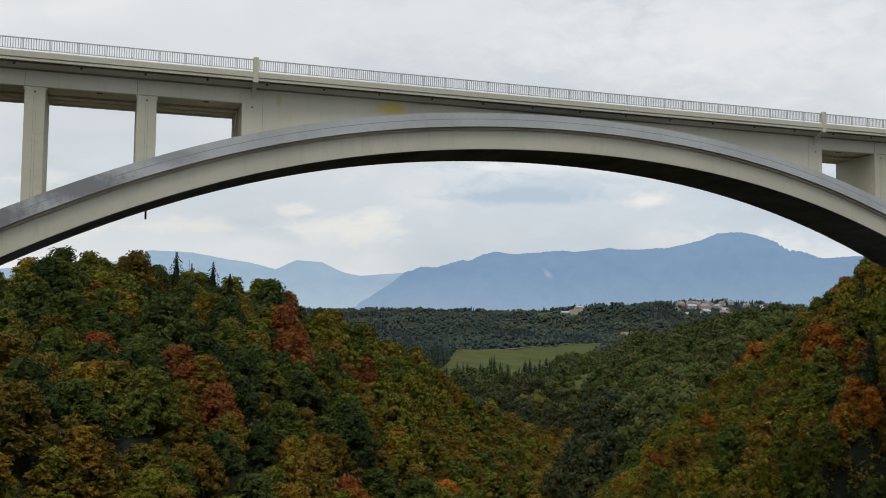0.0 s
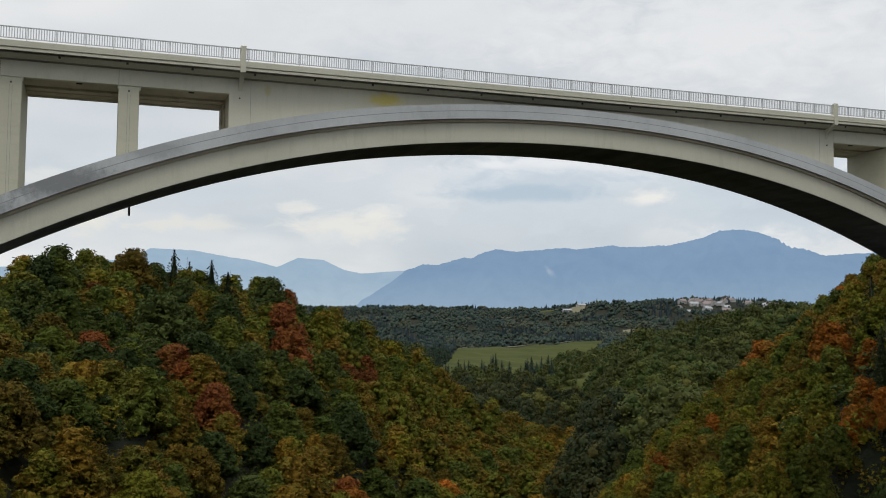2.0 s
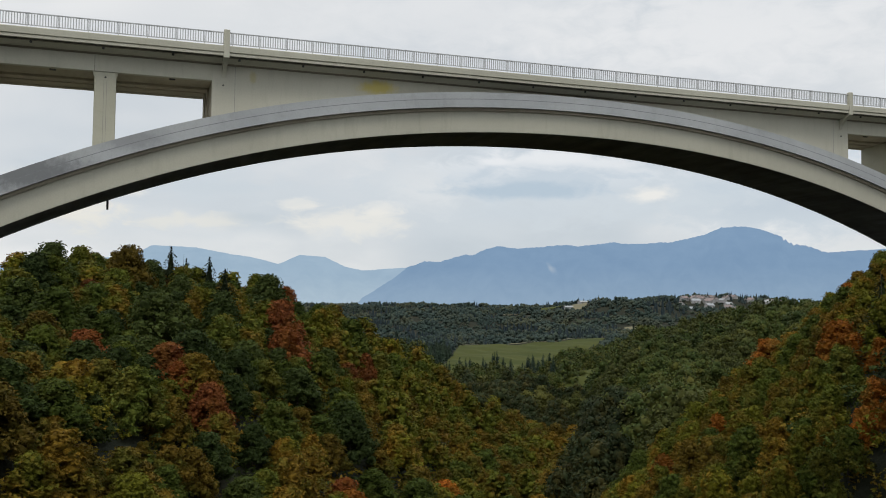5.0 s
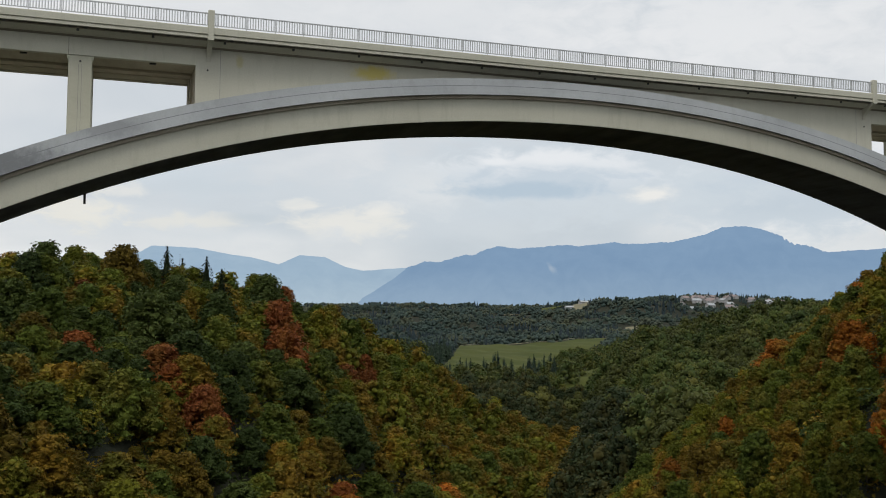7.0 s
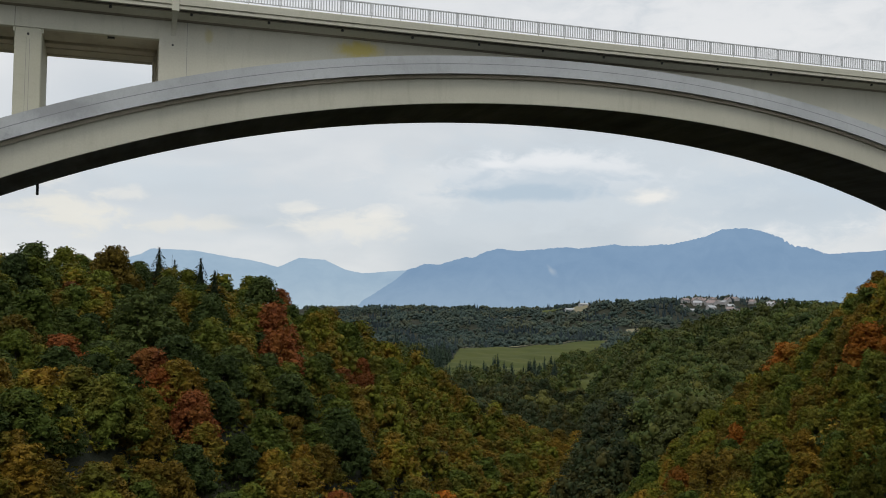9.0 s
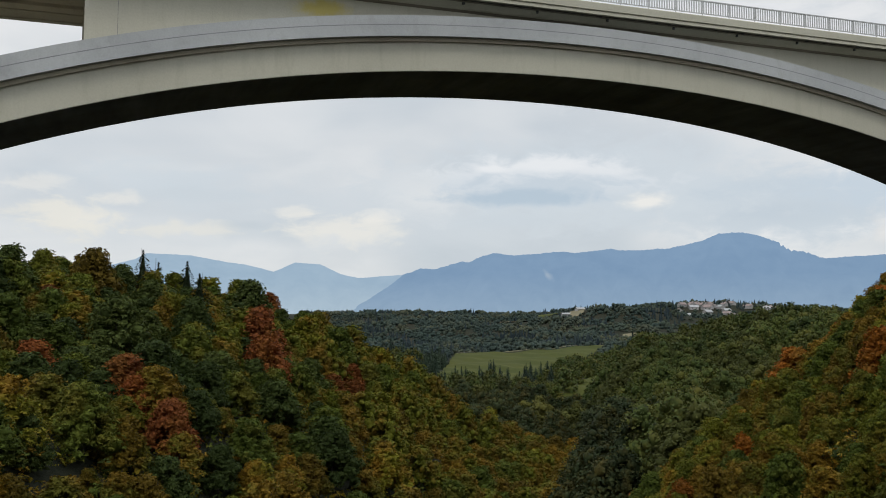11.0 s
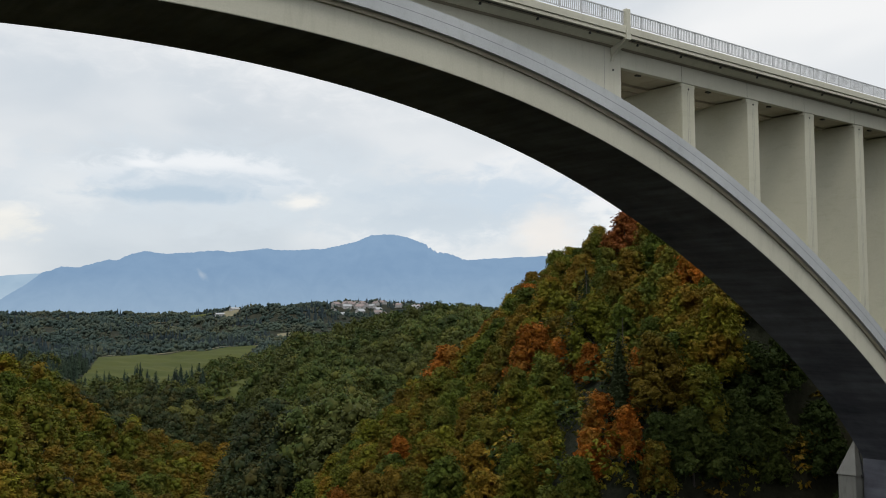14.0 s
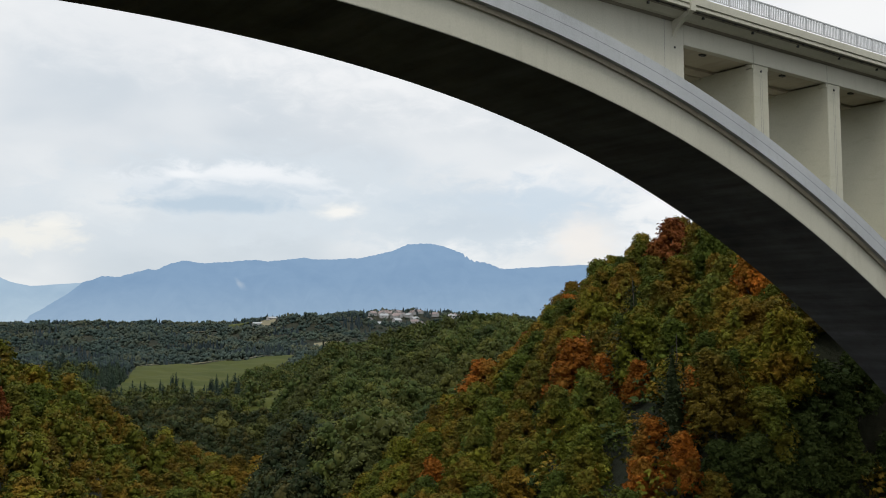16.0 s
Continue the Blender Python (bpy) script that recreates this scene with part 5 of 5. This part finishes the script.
def valley_sites():
    """Broadleaf, conifer and turning trees of the valley floor and the hills beyond, thinner with distance."""
    rng = np.random.default_rng(3)
    near, bank, mid, far, near_c, far_c, gold, bank_gold = [], [], [], [], [], [], [], []
    for band, (d0, d1, gap) in enumerate(((225, 640, 13.0), (640, 1250, 16.5), (1250, 2000, 14.5), (2000, 3300, 19.5))):
        a0, a1 = ((15.5, 43.0), (15.5, 43.0), (11.0, 45.0), (11.0, 45.0))[band]
        n = int(0.5 * radians(a1 - a0) * (d1 ** 2 - d0 ** 2) / (gap * gap * 0.7))
        d = np.sqrt(d0 ** 2 + (d1 ** 2 - d0 ** 2) * rng.random(n))
        az = a0 + (a1 - a0) * rng.random(n)
        x, y = -32 + d * np.sin(np.radians(az)), -65 + d * np.cos(np.radians(az))
        s, l = 0.5 * x + 0.866 * y, 0.866 * x - 0.5 * y
        ok = np.where(l < -20, s > 408 - np.clip(-l - 50, 0, 90), s > 190 + 0.4 * np.clip(l, 0, 200))
        for f in FIELDS:
            ok &= ~inside(x, y, f[1], 8.0 if band < 2 else 18.0)
        ok &= ~((d > 2350) & (az > 32.4) & (az < 40.2) & (rng.random(n) < np.where(d > 2620, 0.62, 0.35)))
        for i in np.nonzero(ok)[0]:
            patch = noise.noise(Vector((x[i] / 130, y[i] / 130, 2.0))) + 0.5 * noise.noise(Vector((x[i] / 45, y[i] / 45, 6.0)))
            turning = noise.noise(Vector((x[i] / 60, y[i] / 60, 12.0)))
            stand = noise.noise(Vector((x[i] / 95, y[i] / 95, 31.0)))
            size = (1.2, 1.45, 1.35, 1.75)[band] * (1.0 + (0.35 if band < 2 else 0.55) * stand)
            east = l[i] > 8 + 46 * turning and d[i] < 1100
            if 840 < d[i] < 960 and 18 < az[i] < 27:
                size *= 0.75
            if 640 < d[i] < 840 and az[i] < 26 or 540 < d[i] < 660 and 25 < az[i] < 28.5:
                size *= 0.72
            spot_ = (x[i], y[i], size)
            if (patch > (0.36 if d[i] < 1250 else 0.30) and not east and d[i] > 620) or (850 < d[i] < 950 and 18 < az[i] < 24.5 and patch > -0.15) or (1000 < d[i] < 1420 and az[i] < 19.9 and patch > -0.2):
                (near_c if band < 2 else far_c).append(spot_)
            elif turning > (0.10 if east else 0.24) and band < 2:
                (gold if band else bank_gold).append(spot_)
            elif band == 0:
                (bank if east else near).append(spot_)
            elif band < 2:
                mid.append(spot_)
            else:
                far.append(spot_)
    return near, bank, mid, far, near_c, far_c, gold, bank_gold


W_NEAR = [broadleaf_crown(70 + i, 1000, 0.37, wide=6.4, lobes=20, tall=11.5, skin=0.72, fan=1, slim=0.7, around=5) for i in range(4)]
W_MID = [broadleaf_crown(75 + i, 300, 0.62, lobes=14, tall=11, skin=0.74, fan=1, slim=0.7, around=4) for i in range(4)]
W_FAR = [broadleaf_crown(80 + i, 10, 0.8, wide=6.6, tall=8.5, base=-1.5, lobes=4, skin=0.80, fan=1, around=5) for i in range(5)]
C_NEAR = [spruce_crown(90 + i, tall=16.0 - 2 * i, tiers=12, per=12, leaf=1.2, wide=5.2) for i in range(3)]
C_FAR = [blob_crown(95 + i, 4.2, 14.0, 7, 5, 1.0) for i in range(3)]
SPARE_SHAPES = [broadleaf_crown(26 + i, 1500, 0.45) for i in range(3)]
for key, sites in SPARE.items():
    wood(KINDS[key][0] + "s_farther_off", KINDS[key][1].replace(" tree", " trees").replace(" maple", " maples").replace(" spruce", " spruces"), sites, SPARE_SHAPES if key != "spruce" else [spruce_crown(33, leaf=1.3, per=9)], LEAF[key], 20, 1.0, 1.01)


def undergrowth():
    """Low bushes that cover the steep ground between the trees."""
    rng = random.Random(21)
    sites = []
    for x, y, l, s in scatter(-14, 110, 30, 215, 4.2, 31) + scatter(-175, -16, 60, 380, 5.4, 32):
        if -3 < y < 9 and x > 40:
            continue
        sites.append((x, y, rng.uniform(0.7, 1.2) * (1.1 if l < 0 else 1.0)))
    coarse = [broadleaf_crown(40 + i, 120, 0.42, wide=3.0, tall=3.2, base=-0.4, lobes=7, skin=0.15, around=4) for i in range(4)]
    fine = [broadleaf_crown(45 + i, 240, 0.26, wide=2.9, tall=3.6, base=-0.4, lobes=9, skin=0.15, around=4) for i in range(4)]
    east = [p for p in sites if 0.866 * p[0] - 0.5 * p[1] > -15]
    west = [p for p in sites if 0.866 * p[0] - 0.5 * p[1] <= -15]
    for side, group, shapes in (("east", east, fine), ("west", west, coarse)):
        wood("undergrowth_olive", "olive bushes and saplings under the trees", group[0::4], shapes, LEAF["olive"], 41)
        wood("undergrowth_green", "green bushes and saplings under the trees", group[1::4], shapes, LEAF["green"], 42)
        wood("undergrowth_dark", "dark green bushes and saplings under the trees", group[2::4], shapes, LEAF["dark"], 44)
        wood("undergrowth_brown", "brown autumn bushes under the trees", group[3::4], shapes, LEAF["yellow"], 43)


undergrowth()
v_near, v_bank, v_mid, v_far, v_near_c, v_far_c, v_gold, v_bank_gold = valley_sites()
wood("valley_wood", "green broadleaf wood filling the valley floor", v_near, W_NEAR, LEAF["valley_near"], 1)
wood("valley_bank_wood", "green broadleaf wood on the valley's eastern bank", v_bank, W_NEAR, LEAF["valley"], 7)
wood("valley_bank_wood_turning", "yellowing autumn trees on the valley's eastern bank", v_bank_gold, W_NEAR, LEAF["valley_gold"], 8)
wood("valley_wood_farther_off", "green broadleaf wood round the meadow", v_mid, W_MID, LEAF["valley"], 6, 0.7, 1.2)
wood("valley_wood_turning", "yellowing autumn trees in the valley wood", v_gold, W_MID, LEAF["valley_gold"], 2)
wood("valley_conifers", "dark conifer stands in the valley", v_near_c, C_NEAR, LEAF["valley_dark"], 3, 0.65, 1.0)
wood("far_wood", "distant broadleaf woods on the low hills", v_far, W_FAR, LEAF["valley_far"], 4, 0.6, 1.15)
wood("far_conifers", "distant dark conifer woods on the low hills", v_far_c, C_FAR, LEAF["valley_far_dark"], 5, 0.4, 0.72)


# ---------------------------------------------------------------- village
def make_house(x, y, turn, w, d, h, pitch, white):
    z = float(height(x, y)) - 1.0
    house = tagged(new("house"), "small pale rendered house with a brown-grey gable roof", "house", group="houses of the village")
    bm = bmesh.new()
    box(bm, -w / 2, w / 2, -d / 2, d / 2, 0, h)
    a = [bm.verts.new((e * w / 2, -d / 2, h)) for e in (-1, 1)]
    b = [bm.verts.new((e * w / 2, d / 2, h)) for e in (-1, 1)]
    for e, s in ((0, -1), (1, 1)):
        t = bm.verts.new((s * w / 2, 0, h + pitch))
        bm.faces.new((a[e], b[e], t) if s < 0 else (b[e], a[e], t))
    part("wall", bm, RENDERED, house)
    bm = bmesh.new()
    o = 0.8
    for s in (-1, 1):
        q = [(-w / 2 - o, s * (d / 2 + o), h - 0.45), (w / 2 + o, s * (d / 2 + o), h - 0.45), (w / 2 + o, 0, h + pitch + 0.1), (-w / 2 - o, 0, h + pitch + 0.1)]
        low = [bm.verts.new(p) for p in q]
        top = [bm.verts.new((p[0], p[1], p[2] + 0.35)) for p in q]
        for f in (top, low[::-1], *[(low[i], low[(i + 1) % 4], top[(i + 1) % 4], top[i]) for i in range(4)]):
            bm.faces.new(f if s < 0 else tuple(f)[::-1])
    roof = part("roof", bm, METAL_ROOF if white else ROOF_TILE, house)
    bm = bmesh.new()
    box(bm, w * 0.2, w * 0.2 + 1.0, d * 0.1, d * 0.1 + 1.0, h + pitch * 0.4, h + pitch + 1.0)
    part("chimney", bm, RENDERED, roof)
    for i in (-1, 1):
        bm = bmesh.new()
        box(bm, i * w * 0.22 - 0.9, i * w * 0.22 + 0.9, -d / 2 - 0.06, -d / 2 + 0.1, h * 0.35, h * 0.72)
        part("window", bm, WINDOW_DARK, house)
    house.matrix_basis = pose(x, y, z, 0, 0, turn)


def make_village():
    rnd = random.Random(8)
    for i in range(64):
        az = rnd.choice((rnd.uniform(32.6, 36.0), rnd.uniform(32.8, 35.5), rnd.uniform(36, 40.2)))
        dist = rnd.uniform(2650, 3080)
        x, y = spot(az, dist)
        make_house(x, y, rnd.uniform(-35, 35) + rnd.choice((0, 90)), rnd.uniform(17, 27), rnd.uniform(12, 16), rnd.uniform(6.0, 8.5), rnd.uniform(4.5, 6.0), rnd.random() < 0.15)
    for az, dist in ((26.4, 2480), (27.2, 2500), (22.6, 2500)):
        x, y = spot(az, dist)
        make_house(x, y, rnd.uniform(-20, 20), 24, 12, 6, 3, True)
    x, y = spot(36.7, 965)
    make_house(x, y, 30, 10, 8, 6.5, 3.5, False)
    x, y = spot(17.15, 1150)
    make_house(x, y, -20, 20, 9, 4, 1.6, True)


make_village()
